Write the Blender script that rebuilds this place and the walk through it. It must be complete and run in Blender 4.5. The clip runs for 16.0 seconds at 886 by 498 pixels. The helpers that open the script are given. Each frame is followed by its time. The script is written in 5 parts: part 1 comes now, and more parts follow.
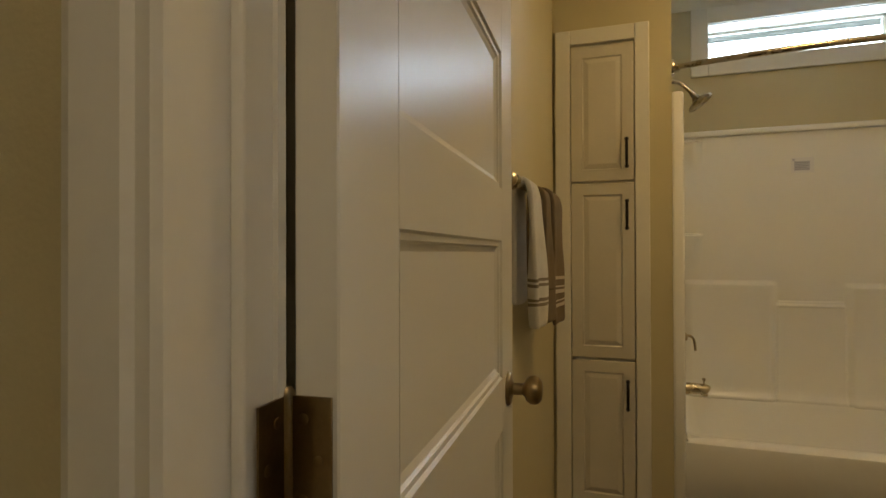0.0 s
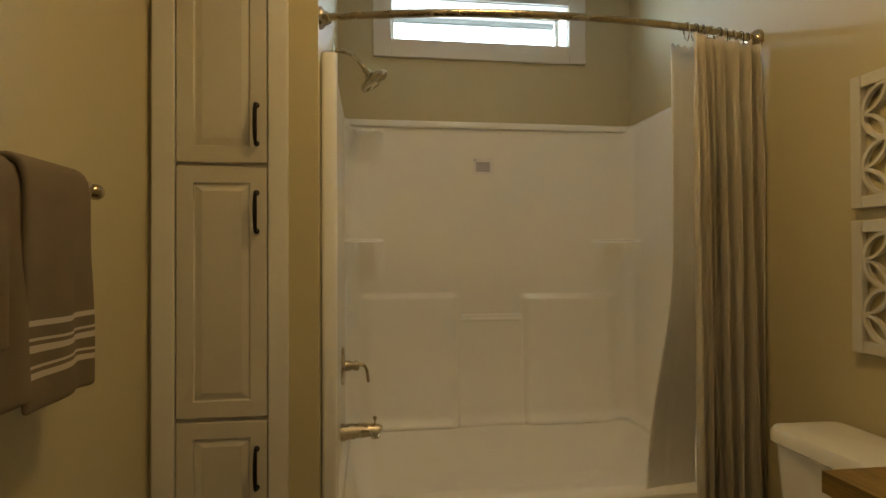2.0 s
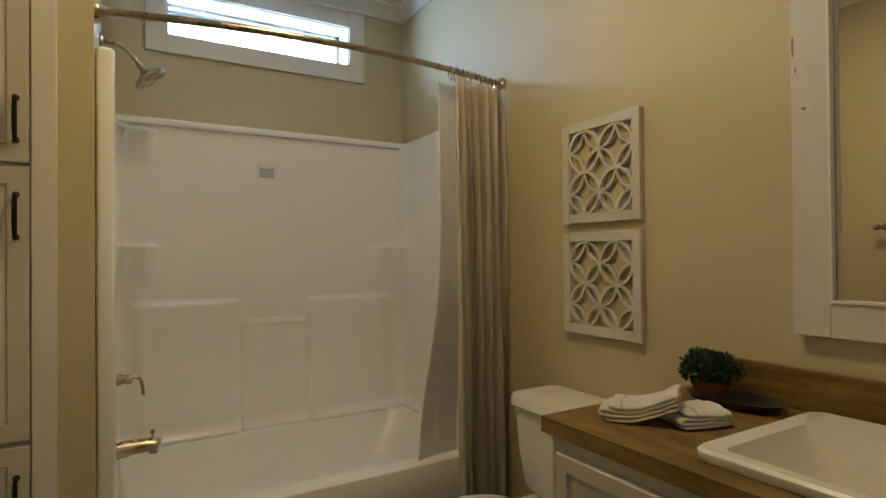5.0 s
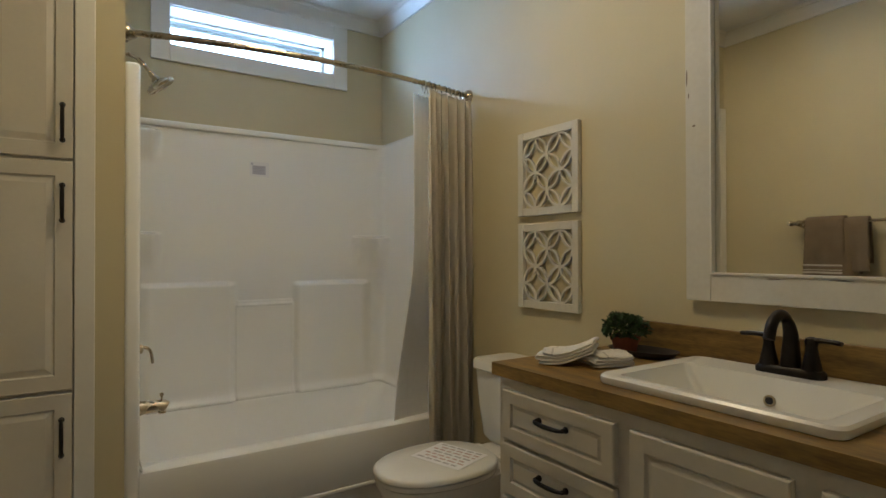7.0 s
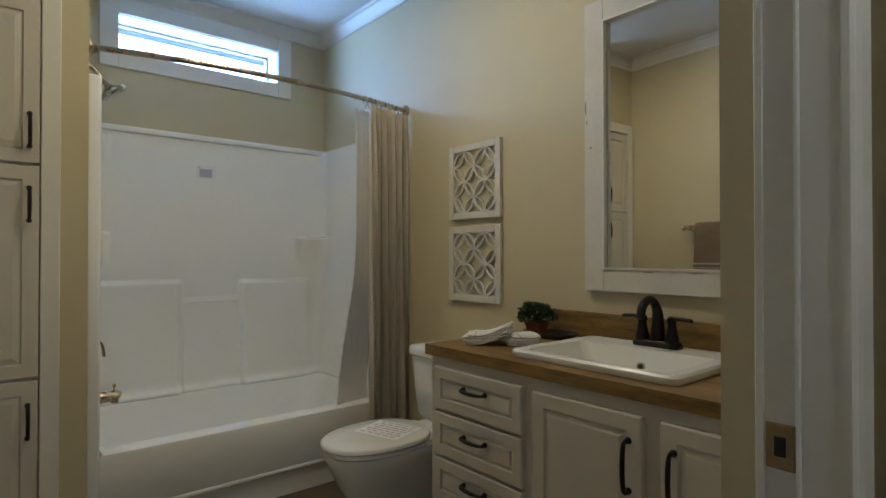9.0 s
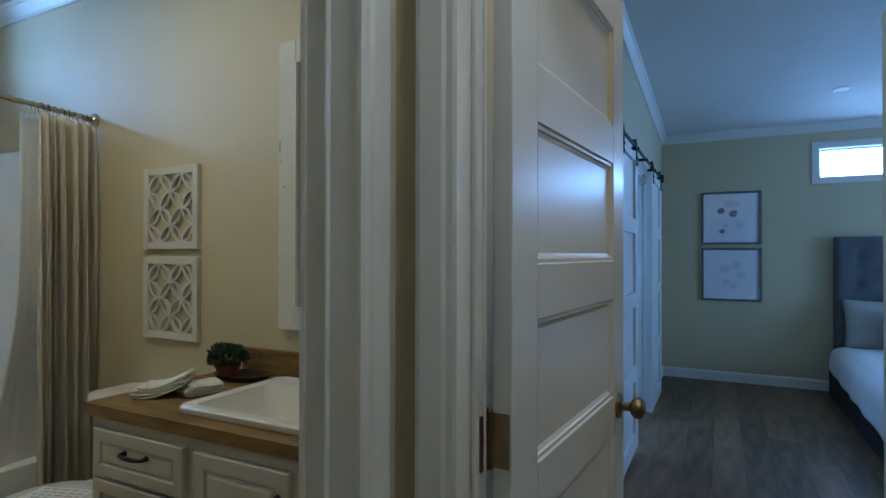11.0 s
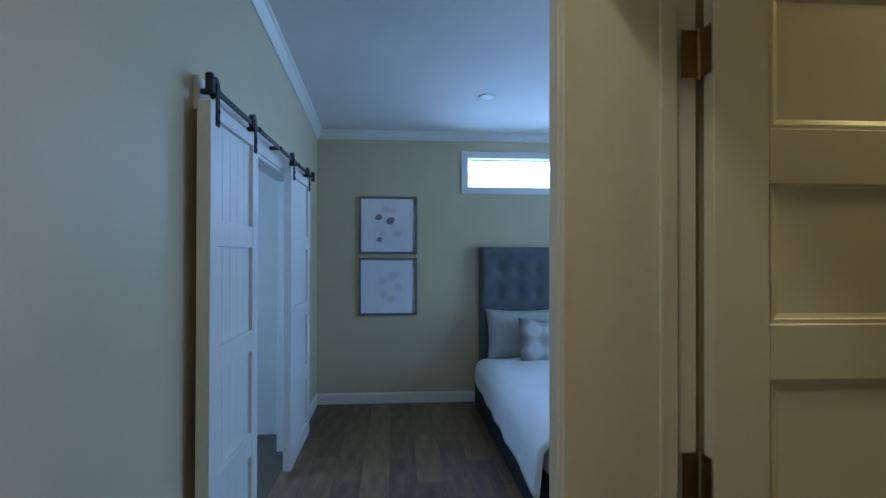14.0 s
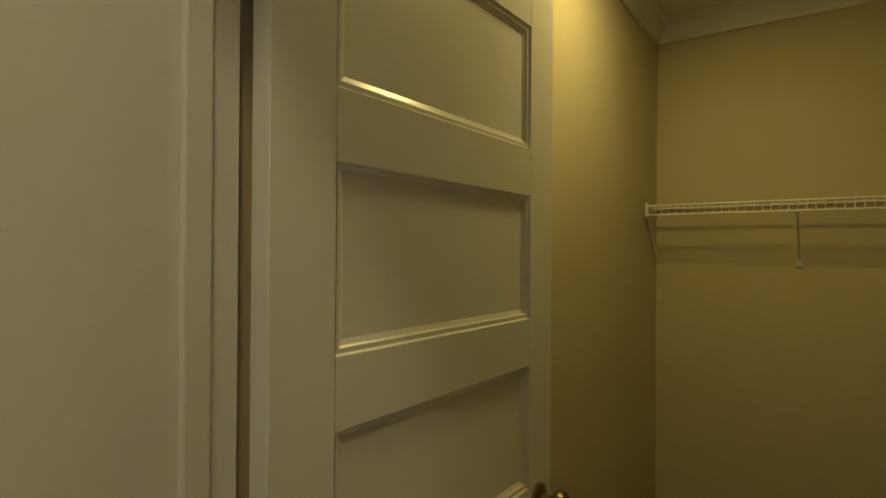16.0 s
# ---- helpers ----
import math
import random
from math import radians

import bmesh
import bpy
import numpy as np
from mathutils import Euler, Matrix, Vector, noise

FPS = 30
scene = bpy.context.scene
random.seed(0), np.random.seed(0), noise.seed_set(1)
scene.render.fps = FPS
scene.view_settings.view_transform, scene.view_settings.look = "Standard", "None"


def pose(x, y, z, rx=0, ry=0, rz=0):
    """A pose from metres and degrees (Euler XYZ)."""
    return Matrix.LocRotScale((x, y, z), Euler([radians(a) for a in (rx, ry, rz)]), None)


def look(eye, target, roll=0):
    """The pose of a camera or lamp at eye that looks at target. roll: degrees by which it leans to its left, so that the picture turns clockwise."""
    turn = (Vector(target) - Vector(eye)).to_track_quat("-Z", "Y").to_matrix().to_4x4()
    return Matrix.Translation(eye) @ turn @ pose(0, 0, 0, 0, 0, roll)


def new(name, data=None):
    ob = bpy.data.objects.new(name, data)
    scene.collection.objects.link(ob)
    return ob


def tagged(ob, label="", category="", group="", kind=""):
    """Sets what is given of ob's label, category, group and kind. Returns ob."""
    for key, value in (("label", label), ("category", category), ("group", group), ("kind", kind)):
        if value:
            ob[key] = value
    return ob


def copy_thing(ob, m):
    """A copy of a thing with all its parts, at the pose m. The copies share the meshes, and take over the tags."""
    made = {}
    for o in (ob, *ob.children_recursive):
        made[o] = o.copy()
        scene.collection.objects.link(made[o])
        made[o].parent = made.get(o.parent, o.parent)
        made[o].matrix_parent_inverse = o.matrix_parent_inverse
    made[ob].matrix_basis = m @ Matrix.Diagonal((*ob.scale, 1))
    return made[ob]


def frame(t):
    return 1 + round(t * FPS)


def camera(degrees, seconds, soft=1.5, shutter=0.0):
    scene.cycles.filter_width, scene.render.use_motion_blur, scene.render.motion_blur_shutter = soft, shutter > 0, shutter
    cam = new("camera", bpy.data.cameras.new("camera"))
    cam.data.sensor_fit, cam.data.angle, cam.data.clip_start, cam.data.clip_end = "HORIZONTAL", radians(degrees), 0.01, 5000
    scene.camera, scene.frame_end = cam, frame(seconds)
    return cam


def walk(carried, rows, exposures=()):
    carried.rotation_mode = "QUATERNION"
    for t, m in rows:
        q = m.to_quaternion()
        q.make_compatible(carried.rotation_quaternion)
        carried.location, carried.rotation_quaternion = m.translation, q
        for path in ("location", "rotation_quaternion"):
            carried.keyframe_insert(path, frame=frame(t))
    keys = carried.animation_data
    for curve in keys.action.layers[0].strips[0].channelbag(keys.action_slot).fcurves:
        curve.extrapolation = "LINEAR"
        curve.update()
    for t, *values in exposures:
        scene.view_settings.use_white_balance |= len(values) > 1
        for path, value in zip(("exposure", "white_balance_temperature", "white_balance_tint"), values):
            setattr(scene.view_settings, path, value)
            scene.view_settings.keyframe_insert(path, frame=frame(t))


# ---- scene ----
cam = camera(77.5, 16.0)
PATH = [
    (0, (0.097, 0.156, 1.221), (-0.546, 2.05, 1.235), -0.2),
    (0.5, (0.175, 0.314, 1.227), (-0.227, 2.273, 1.236), -0.0),
    (1, (0.292, 0.504, 1.233), (0.133, 2.498, 1.238), -0.0),
    (1.5, (0.37, 0.709, 1.232), (0.436, 2.708, 1.248), -0.2),
    (2, (0.435, 0.923, 1.255), (0.691, 2.906, 1.272), -0.2),
    (2.5, (0.486, 1.079, 1.279), (0.913, 3.033, 1.294), -0.2),
    (3, (0.545, 1.116, 1.298), (1.103, 3.037, 1.312), -0.2),
    (3.1, (0.554, 1.115, 1.295), (1.147, 3.025, 1.315), -0.3),
    (3.5, (0.548, 1.054, 1.29), (1.252, 2.926, 1.309), -0.2),
    (4, (0.492, 0.963, 1.282), (1.341, 2.774, 1.299), -0.2),
    (4.2, (0.452, 0.921, 1.278), (1.358, 2.704, 1.295), -0.2),
    (6.3, (0.201, 0.535, 1.24), (1.265, 2.228, 1.257), -0.3),
    (6.5, (0.186, 0.506, 1.226), (1.259, 2.194, 1.243), -0.1),
    (7, (0.136, 0.433, 1.213), (1.234, 2.105, 1.229), -0.1),
    (7.5, (0.085, 0.389, 1.206), (1.19, 2.056, 1.22), -0.1),
    (8, (0.027, 0.335, 1.191), (1.155, 1.986, 1.204), -0.1),
    (8.2, (0.001, 0.307, 1.188), (1.149, 1.944, 1.2), -0.1),
    (10.3, (-0.066, 0.008, 1.297), (1.543, 1.196, 1.318), 0.1),
    (10.5, (-0.016, -0.013, 1.317), (1.645, 1.102, 1.334), 0.1),
    (10.7, (0.051, -0.031, 1.329), (1.764, 1.001, 1.353), 0.1),
    (11, (0.133, -0.059, 1.361), (1.919, 0.842, 1.377), 0.1),
    (11.5, (0.349, -0.076, 1.385), (2.231, 0.598, 1.401), 0.1),
    (12, (0.578, -0.094, 1.391), (2.527, 0.355, 1.405), 0.2),
    (12.5, (0.784, -0.117, 1.43), (2.763, 0.172, 1.445), 0.1),
    (13, (0.967, -0.141, 1.453), (2.959, 0.033, 1.469), 0.1),
    (13.5, (1.154, -0.159, 1.473), (3.154, -0.118, 1.488), 0.2),
    (14, (1.315, -0.228, 1.471), (3.308, -0.397, 1.486), 0.1),
    (14.5, (1.457, -0.287, 1.484), (3.401, -0.756, 1.5), 0.2),
    (15, (1.581, -0.341, 1.482), (3.385, -1.204, 1.501), 0.3),
    (15.5, (1.659, -0.378, 1.477), (3.191, -1.663, 1.494), 0.1),
    (16, (1.728, -0.393, 1.481), (2.885, -2.024, 1.49), 0.4),
]
# exposure and white balance of the carried camera
EXPO = [(0.0, -0.1, 8700, 13), (1.5, -0.28, 9300, 13), (2.5, -0.08, 8400, 13), (4.2, 0.06, 7200, 12), (6.3, 0.12, 6050, 12), (8.2, 0.16, 5350, 12), (10.3, 0.08, 4800, 7), (11.0, -0.03, 4700, 6), (12.3, 0.14, 4850, 7), (13.5, 0.28, 5150, 8), (14.5, 0.22, 5500, 9), (15.0, 0.36, 5950, 7), (16.0, 0.6, 6200, 1)]
walk(cam, [(t, look(eye, target, roll)) for t, eye, target, roll in PATH], EXPO)

# ---- world, daylight and lamps ----
SUN_EL, SUN_ROT = radians(38), radians(150)
world = bpy.data.worlds.new("sky")
scene.world = world
world.use_nodes = True
wn = world.node_tree
sky = wn.nodes.new("ShaderNodeTexSky")
sky.sky_type = "NISHITA"
sky.sun_disc = False
sky.sun_elevation, sky.sun_rotation = SUN_EL, SUN_ROT
wn.nodes["Background"].inputs[1].default_value = 0.15
wn.links.new(sky.outputs[0], wn.nodes["Background"].inputs[0])


def area_lamp(name, place, target, sx, sy, power, colour):
    data = bpy.data.lights.new(name, "AREA")
    data.shape, data.size, data.size_y, data.energy, data.color = "RECTANGLE", sx, sy, power, colour
    ob = new(name, data)
    ob.matrix_world = look(place, target)
    return ob


def point_lamp(name, place, power, colour):
    data = bpy.data.lights.new(name, "POINT")
    data.shadow_soft_size, data.energy, data.color = 0.07, power, colour
    ob = new(name, data)
    ob.location = place
    return ob


DAY, WARM = (0.57, 0.72, 1.0), (1.0, 0.755, 0.40)
area_lamp("bath_window_daylight", (1.0, 3.945, 2.42), (1.0, 2.6, 2.2), 0.96, 0.19, 16.0, (0.43, 0.66, 1.0))
area_lamp("bedroom_window_daylight", (6.885, -1.64, 2.2725), (5.0, -1.64, 2.1), 1.41, 0.31, 16.0, (0.45, 0.66, 1.0))
area_lamp("bedroom_daylight", (4.6, -4.0, 1.5), (4.6, 0, 1.0), 1.7, 1.3, 43.0, (0.43, 0.645, 1.0))
# blue fill added to brighten the windowless room behind the barn doors
area_lamp("side_room_blue_fill", (4.4, 2.2, 2.1), (4.4, 0.9, 0.9), 0.8, 0.6, 18.0, (0.40, 0.63, 1.0))
area_lamp("bath_ceiling_lamp", (0.85, 1.95, 2.72), (0.85, 1.95, 0), 0.3, 0.3, 11.0, WARM)
area_lamp("entry_ceiling_lamp", (1.55, -0.02, 2.78), (1.55, -0.02, 0), 0.16, 0.16, 5.0, (1.0, 0.75, 0.41))
area_lamp("closet_ceiling_lamp", (2.02, -1.75, 2.40), (2.02, -1.75, 0), 0.16, 0.16, 3.6, (1.0, 0.73, 0.25))
point_lamp("hall_ceiling_lamp", (0.5, -0.5, 2.30), 9.0, (1.0, 0.92, 0.80))


# ---- materials ----
def material(name, base, rough=0.5, metal=0.0, vary=0.06, scale=6.0, fine=90.0, bump=0.05, depth=0.002, coat=0.0, stretch=(1, 1, 1), dark=None, per_piece=0.0):
    m = bpy.data.materials.new(name)
    m.use_nodes = True
    n, l = m.node_tree.nodes, m.node_tree.links
    b = n["Principled BSDF"]
    tc = n.new("ShaderNodeTexCoord")
    mp = n.new("ShaderNodeMapping")
    mp.inputs["Scale"].default_value = stretch
    l.new(tc.outputs["Object"], mp.inputs[0])
    big, small = n.new("ShaderNodeTexNoise"), n.new("ShaderNodeTexNoise")
    big.inputs["Scale"].default_value, small.inputs["Scale"].default_value = scale, fine
    big.inputs["Detail"].default_value, small.inputs["Detail"].default_value = 5, 3
    l.new(mp.outputs[0], big.inputs[0])
    l.new(mp.outputs[0], small.inputs[0])
    ramp = n.new("ShaderNodeValToRGB")
    lo = dark or tuple(c * (1 - 2 * vary) for c in base)
    hi = tuple(min(1, c * (1 + vary)) for c in base)
    ramp.color_ramp.elements[0].color, ramp.color_ramp.elements[1].color = (*lo, 1), (*hi, 1)
    ramp.color_ramp.elements[0].position, ramp.color_ramp.elements[1].position = 0.28, 0.68
    mix = n.new("ShaderNodeMath")
    mix.operation = "MULTIPLY_ADD"
    mix.inputs[1].default_value, mix.inputs[2].default_value = 0.3, 0.0
    l.new(small.outputs[0], mix.inputs[0])
    add = n.new("ShaderNodeMath")
    add.operation = "MULTIPLY_ADD"
    add.inputs[1].default_value = 0.7
    l.new(big.outputs[0], add.inputs[0])
    l.new(mix.outputs[0], add.inputs[2])
    last = add
    if per_piece:
        info = n.new("ShaderNodeObjectInfo")
        more = n.new("ShaderNodeMath")
        more.operation = "MULTIPLY_ADD"
        more.inputs[1].default_value = per_piece
        l.new(info.outputs["Random"], more.inputs[0])
        l.new(add.outputs[0], more.inputs[2])
        less = n.new("ShaderNodeMath")
        less.operation = "SUBTRACT"
        less.inputs[1].default_value = per_piece / 2
        l.new(more.outputs[0], less.inputs[0])
        last = less
    l.new(last.outputs[0], ramp.inputs[0])
    l.new(ramp.outputs[0], b.inputs["Base Color"])
    rr = n.new("ShaderNodeMapRange")
    rr.inputs[3].default_value, rr.inputs[4].default_value = max(0.02, rough - 0.06), min(1, rough + 0.08)
    l.new(big.outputs[0], rr.inputs[0])
    b.inputs["Roughness"].default_value = rough
    if vary > 0.01:
        l.new(rr.outputs[0], b.inputs["Roughness"])
    b.inputs["Metallic"].default_value = metal
    b.inputs["Coat Weight"].default_value = coat
    if bump:
        bp = n.new("ShaderNodeBump")
        bp.inputs["Strength"].default_value, bp.inputs["Distance"].default_value = bump, depth
        l.new(small.outputs[0], bp.inputs["Height"])
        l.new(bp.outputs[0], b.inputs["Normal"])
    return m


def plain_glass(name):
    m = bpy.data.materials.new(name)
    m.use_nodes = True
    b = m.node_tree.nodes["Principled BSDF"]
    b.inputs["Base Color"].default_value = (1, 1, 1, 1)
    b.inputs["Roughness"].default_value = 0.02
    b.inputs["Transmission Weight"].default_value = 1.0
    b.inputs["IOR"].default_value = 1.45
    return m


def glow(name, colour, strength):
    m = bpy.data.materials.new(name)
    m.use_nodes = True
    b = m.node_tree.nodes["Principled BSDF"]
    b.inputs["Base Color"].default_value = (0, 0, 0, 1)
    b.inputs["Emission Color"].default_value = (*colour, 1)
    b.inputs["Emission Strength"].default_value = strength
    return m


WALL = material("cream_wall_paint", (0.57, 0.505, 0.325), 0.55, vary=0.03, scale=2.2, fine=230, bump=0.22, depth=0.0015)
CEIL = material("white_ceiling_paint", (0.78, 0.78, 0.76), 0.8, vary=0.03, scale=2, fine=120, bump=0.3, depth=0.002)
TRIM = material("white_trim_paint", (0.76, 0.74, 0.68), 0.38, vary=0.025, scale=5, fine=60, bump=0.06, depth=0.001)
DOOR = material("white_door_enamel", (0.75, 0.73, 0.67), 0.28, vary=0.01, scale=4, fine=50, bump=0.05, depth=0.001, stretch=(1, 1, 0.3))
CABINET = material("white_cabinet_thermofoil", (0.63, 0.595, 0.52), 0.38, vary=0.03, scale=5, fine=70, bump=0.05, depth=0.001)
ACRYLIC = material("white_tub_acrylic", (0.91, 0.91, 0.89), 0.25, vary=0.008, scale=0.8, fine=30, bump=0.0, depth=0.002)
CERAMIC = material("white_vitreous_china", (0.80, 0.79, 0.75), 0.27, vary=0.01, scale=4, fine=20, bump=0.0)
NICKEL = material("brushed_nickel", (0.47, 0.40, 0.28), 0.26, metal=1.0, vary=0.08, scale=20, fine=300, bump=0.03, depth=0.0005)
BRASS = material("satin_aged_brass", (0.31, 0.23, 0.13), 0.3, metal=1.0, vary=0.12, scale=25, fine=250, bump=0.03, depth=0.0005)
BRONZE = material("oil_rubbed_bronze", (0.014, 0.011, 0.010), 0.36, metal=0.5, vary=0.2, scale=30, fine=200, bump=0.05, depth=0.0005)
IRON = material("black_powder_coated_iron", (0.008, 0.008, 0.009), 0.6, metal=0.0, vary=0.2, scale=30, fine=200, bump=0.1, depth=0.0005)
CURTAIN = material("linen_curtain_cloth", (0.63, 0.575, 0.475), 0.9, vary=0.05, scale=5, fine=420, bump=0.35, depth=0.0012)
LINER = material("white_liner_cloth", (0.92, 0.915, 0.90), 0.5, vary=0.02, scale=5, fine=200, bump=0.1, depth=0.001)
COUNTER = material("wood_grain_laminate", (0.25, 0.155, 0.040), 0.5, vary=0.3, scale=5, fine=38, bump=0.15, depth=0.001, stretch=(6, 0.9, 6), dark=(0.055, 0.029, 0.010))
MIRROR = bpy.data.materials.new("mirror_silver")
MIRROR.use_nodes = True
MIRROR.node_tree.nodes["Principled BSDF"].inputs["Base Color"].default_value = (0.9, 0.9, 0.88, 1)
MIRROR.node_tree.nodes["Principled BSDF"].inputs["Metallic"].default_value = 1.0
MIRROR.node_tree.nodes["Principled BSDF"].inputs["Roughness"].default_value = 0.015
WHITEWASH = material("whitewashed_pine", (0.66, 0.64, 0.58), 0.6, vary=0.04, scale=5, fine=40, bump=0.12, depth=0.0015, stretch=(1.5, 1.0, 1.5), dark=(0.60, 0.575, 0.51))
PLANK = material("grey_brown_laminate_plank", (0.225, 0.14, 0.07), 0.45, vary=0.28, scale=2.6, fine=34, bump=0.15, depth=0.001, stretch=(1.0, 6, 1), dark=(0.040, 0.028, 0.019), per_piece=0.17)
GROUT = material("dark_floor_base", (0.05, 0.04, 0.03), 0.8)
VINYL = material("dark_brown_vinyl_floor", (0.11, 0.08, 0.055), 0.45, vary=0.15, scale=6, fine=60, bump=0.1)
GLASS = plain_glass("clear_glass")
OUTDOOR = glow("bright_overcast_backdrop", (0.52, 0.80, 1.0), 1.5)
SIDING = material("pale_soffit_vinyl", (0.84, 0.85, 0.86), 0.5)


def let_light_through(m, colour, share):
    """Thin cloth: part of the light passes through it."""
    n, l = m.node_tree.nodes, m.node_tree.links
    out = n["Material Output"].inputs[0]
    thin, mix = n.new("ShaderNodeBsdfTranslucent"), n.new("ShaderNodeMixShader")
    thin.inputs[0].default_value = (*colour, 1)
    mix.inputs[0].default_value = share
    l.new(out.links[0].from_socket, mix.inputs[1])
    l.new(thin.outputs[0], mix.inputs[2])
    l.new(mix.outputs[0], out)


let_light_through(LINER, (0.88, 0.88, 0.86), 0.15)
let_light_through(CURTAIN, (0.60, 0.55, 0.46), 0.15)


# ---- mesh helpers ----
def finish(name, bm, mat, parent=None, label="", smooth=False, angle=35):
    bmesh.ops.recalc_face_normals(bm, faces=bm.faces)
    me = bpy.data.meshes.new(name)
    bm.to_mesh(me)
    bm.free()
    me.materials.append(mat)
    if smooth:
        me.shade_smooth()
        me.set_sharp_from_angle(angle=radians(angle))
    ob = new(name, me)
    if parent is not None:
        ob.parent = parent
    if label:
        ob["label"] = label
    return ob


def part(name, bm, mat, parent, label="", smooth=False, angle=35):
    return finish(name, bm, mat, parent, label, smooth, angle)


def thing(name, m, label, category, group="", kind=""):
    ob = new(name)
    ob.empty_display_size = 0.05
    ob.matrix_world = m
    return tagged(ob, label, category, group, kind)


def box(bm, x0, x1, y0, y1, z0, z1, bevel=0.0, seg=2):
    vs = bmesh.ops.create_cube(bm, size=1, matrix=Matrix.LocRotScale(((x0 + x1) / 2, (y0 + y1) / 2, (z0 + z1) / 2), None, (abs(x1 - x0), abs(y1 - y0), abs(z1 - z0))))["verts"]
    if bevel:
        edges = list({e for v in vs for e in v.link_edges})
        bmesh.ops.bevel(bm, geom=edges, offset=bevel, segments=seg, affect="EDGES", profile=0.5)
    return bm


def boxes(*rows, bevel=0.0, seg=1):
    bm = bmesh.new()
    for r in rows:
        box(bm, *r, bevel=bevel, seg=seg)
    return bm


def loft(bm, loops, cap0=True, cap1=True, closed=True):
    rows = [[bm.verts.new(p) for p in loop] for loop in loops]
    n = len(rows[0])
    for a, b in zip(rows, rows[1:]):
        for i in range(n if closed else n - 1):
            j = (i + 1) % n
            bm.faces.new((a[i], a[j], b[j], b[i]))
    if cap0:
        bm.faces.new(rows[0][::-1])
    if cap1:
        bm.faces.new(rows[-1])
    return bm


def rect(x0, x1, z0, z1, y):
    return [(x0, y, z0), (x1, y, z0), (x1, y, z1), (x0, y, z1)]


def inset_loops(w, h, steps, x=0.0, z=0.0):
    """Rectangles in the xz plane, each inset by off at depth y."""
    return [rect(x + o, x + w - o, z + o, z + h - o, y) for o, y in steps]


def rounded(x0, x1, y0, y1, z, r, n=6):
    pts = []
    for cx, cy, a0 in ((x1 - r, y1 - r, 0), (x0 + r, y1 - r, 90), (x0 + r, y0 + r, 180), (x1 - r, y0 + r, 270)):
        for i in range(n + 1):
            a = radians(a0 + 90 * i / n)
            pts.append((cx + r * math.cos(a), cy + r * math.sin(a), z))
    return pts


def lathe(bm, profile, m=None, seg=24, cap0=True, cap1=True):
    """profile: radius and height along z."""
    loops = []
    for r, h in profile:
        ring = [Vector((r * math.cos(2 * math.pi * i / seg), r * math.sin(2 * math.pi * i / seg), h)) for i in range(seg)]
        loops.append([m @ p if m else p for p in ring])
    return loft(bm, loops, cap0, cap1)


def tube(bm, pts, radius, seg=12, cap=True, flat=1.0):
    pts = [Vector(p) for p in pts]
    radii = radius if isinstance(radius, (list, tuple)) else [radius] * len(pts)
    loops, side = [], None
    for i, p in enumerate(pts):
        d = (pts[min(i + 1, len(pts) - 1)] - pts[max(i - 1, 0)]).normalized()
        if side is None:
            ref = Vector((0, 0, 1)) if abs(d.z) < 0.9 else Vector((1, 0, 0))
            side = d.cross(ref).normalized()
        side = (side - d * side.dot(d)).normalized()
        up = d.cross(side)
        loops.append([p + (side * math.cos(2 * math.pi * k / seg) + up * flat * math.sin(2 * math.pi * k / seg)) * radii[i] for k in range(seg)])
    return loft(bm, loops, cap, cap)


def smooth_path(ctrl, n=8):
    """A Catmull-Rom curve through the control points."""
    c = [Vector(p) for p in ctrl]
    c = [2 * c[0] - c[1]] + c + [2 * c[-1] - c[-2]]
    out = []
    for i in range(1, len(c) - 2):
        for k in range(n):
            t = k / n
            a, b, d, e = c[i - 1], c[i], c[i + 1], c[i + 2]
            out.append(0.5 * ((2 * b) + (d - a) * t + (2 * a - 5 * b + 4 * d - e) * t * t + (3 * b - a - 3 * d + e) * t ** 3))
    out.append(c[-2])
    return out


def ease(a, b, v):
    """Smooth rise from 0 at a to 1 at b."""
    t = min(1.0, max(0.0, (v - a) / (b - a)))
    return t * t * (3 - 2 * t)


def structure(name, bm, mat, label, category="", smooth=False):
    return tagged(finish(name, bm, mat, None, "", smooth), label, category, "", "structure")


# ---- plan ----
XL, XR = -0.235, 1.815          # bathroom side walls
YF0, YF1 = 0.39, 0.48           # wall between hall and bathroom
YB = 3.73                       # window wall of the bathroom
XD0, XD1 = 0.86, 0.955          # wall between hall and bedroom
YN = 0.54                       # north wall of the bedroom
YC0, YC1 = -0.545, -0.79        # wall between entry and closet
XC0, XC1 = 2.325, 2.405         # wall between closet and bedroom
XE = 6.77                       # far wall of the bedroom
JL, JR = -0.137, 0.76           # bathroom door jambs
DH = 2.085                      # height of door openings
BJ0, BJ1 = -0.50, 0.285         # bedroom door jambs
CJ0, CJ1 = 1.535, 2.31          # closet door jambs
HB, HC, HH = 2.74, 2.42, 2.42   # ceilings of bathroom, closet and hall


def bed_ceiling(x):
    return 2.92 - 0.086 * (x - 3.8)


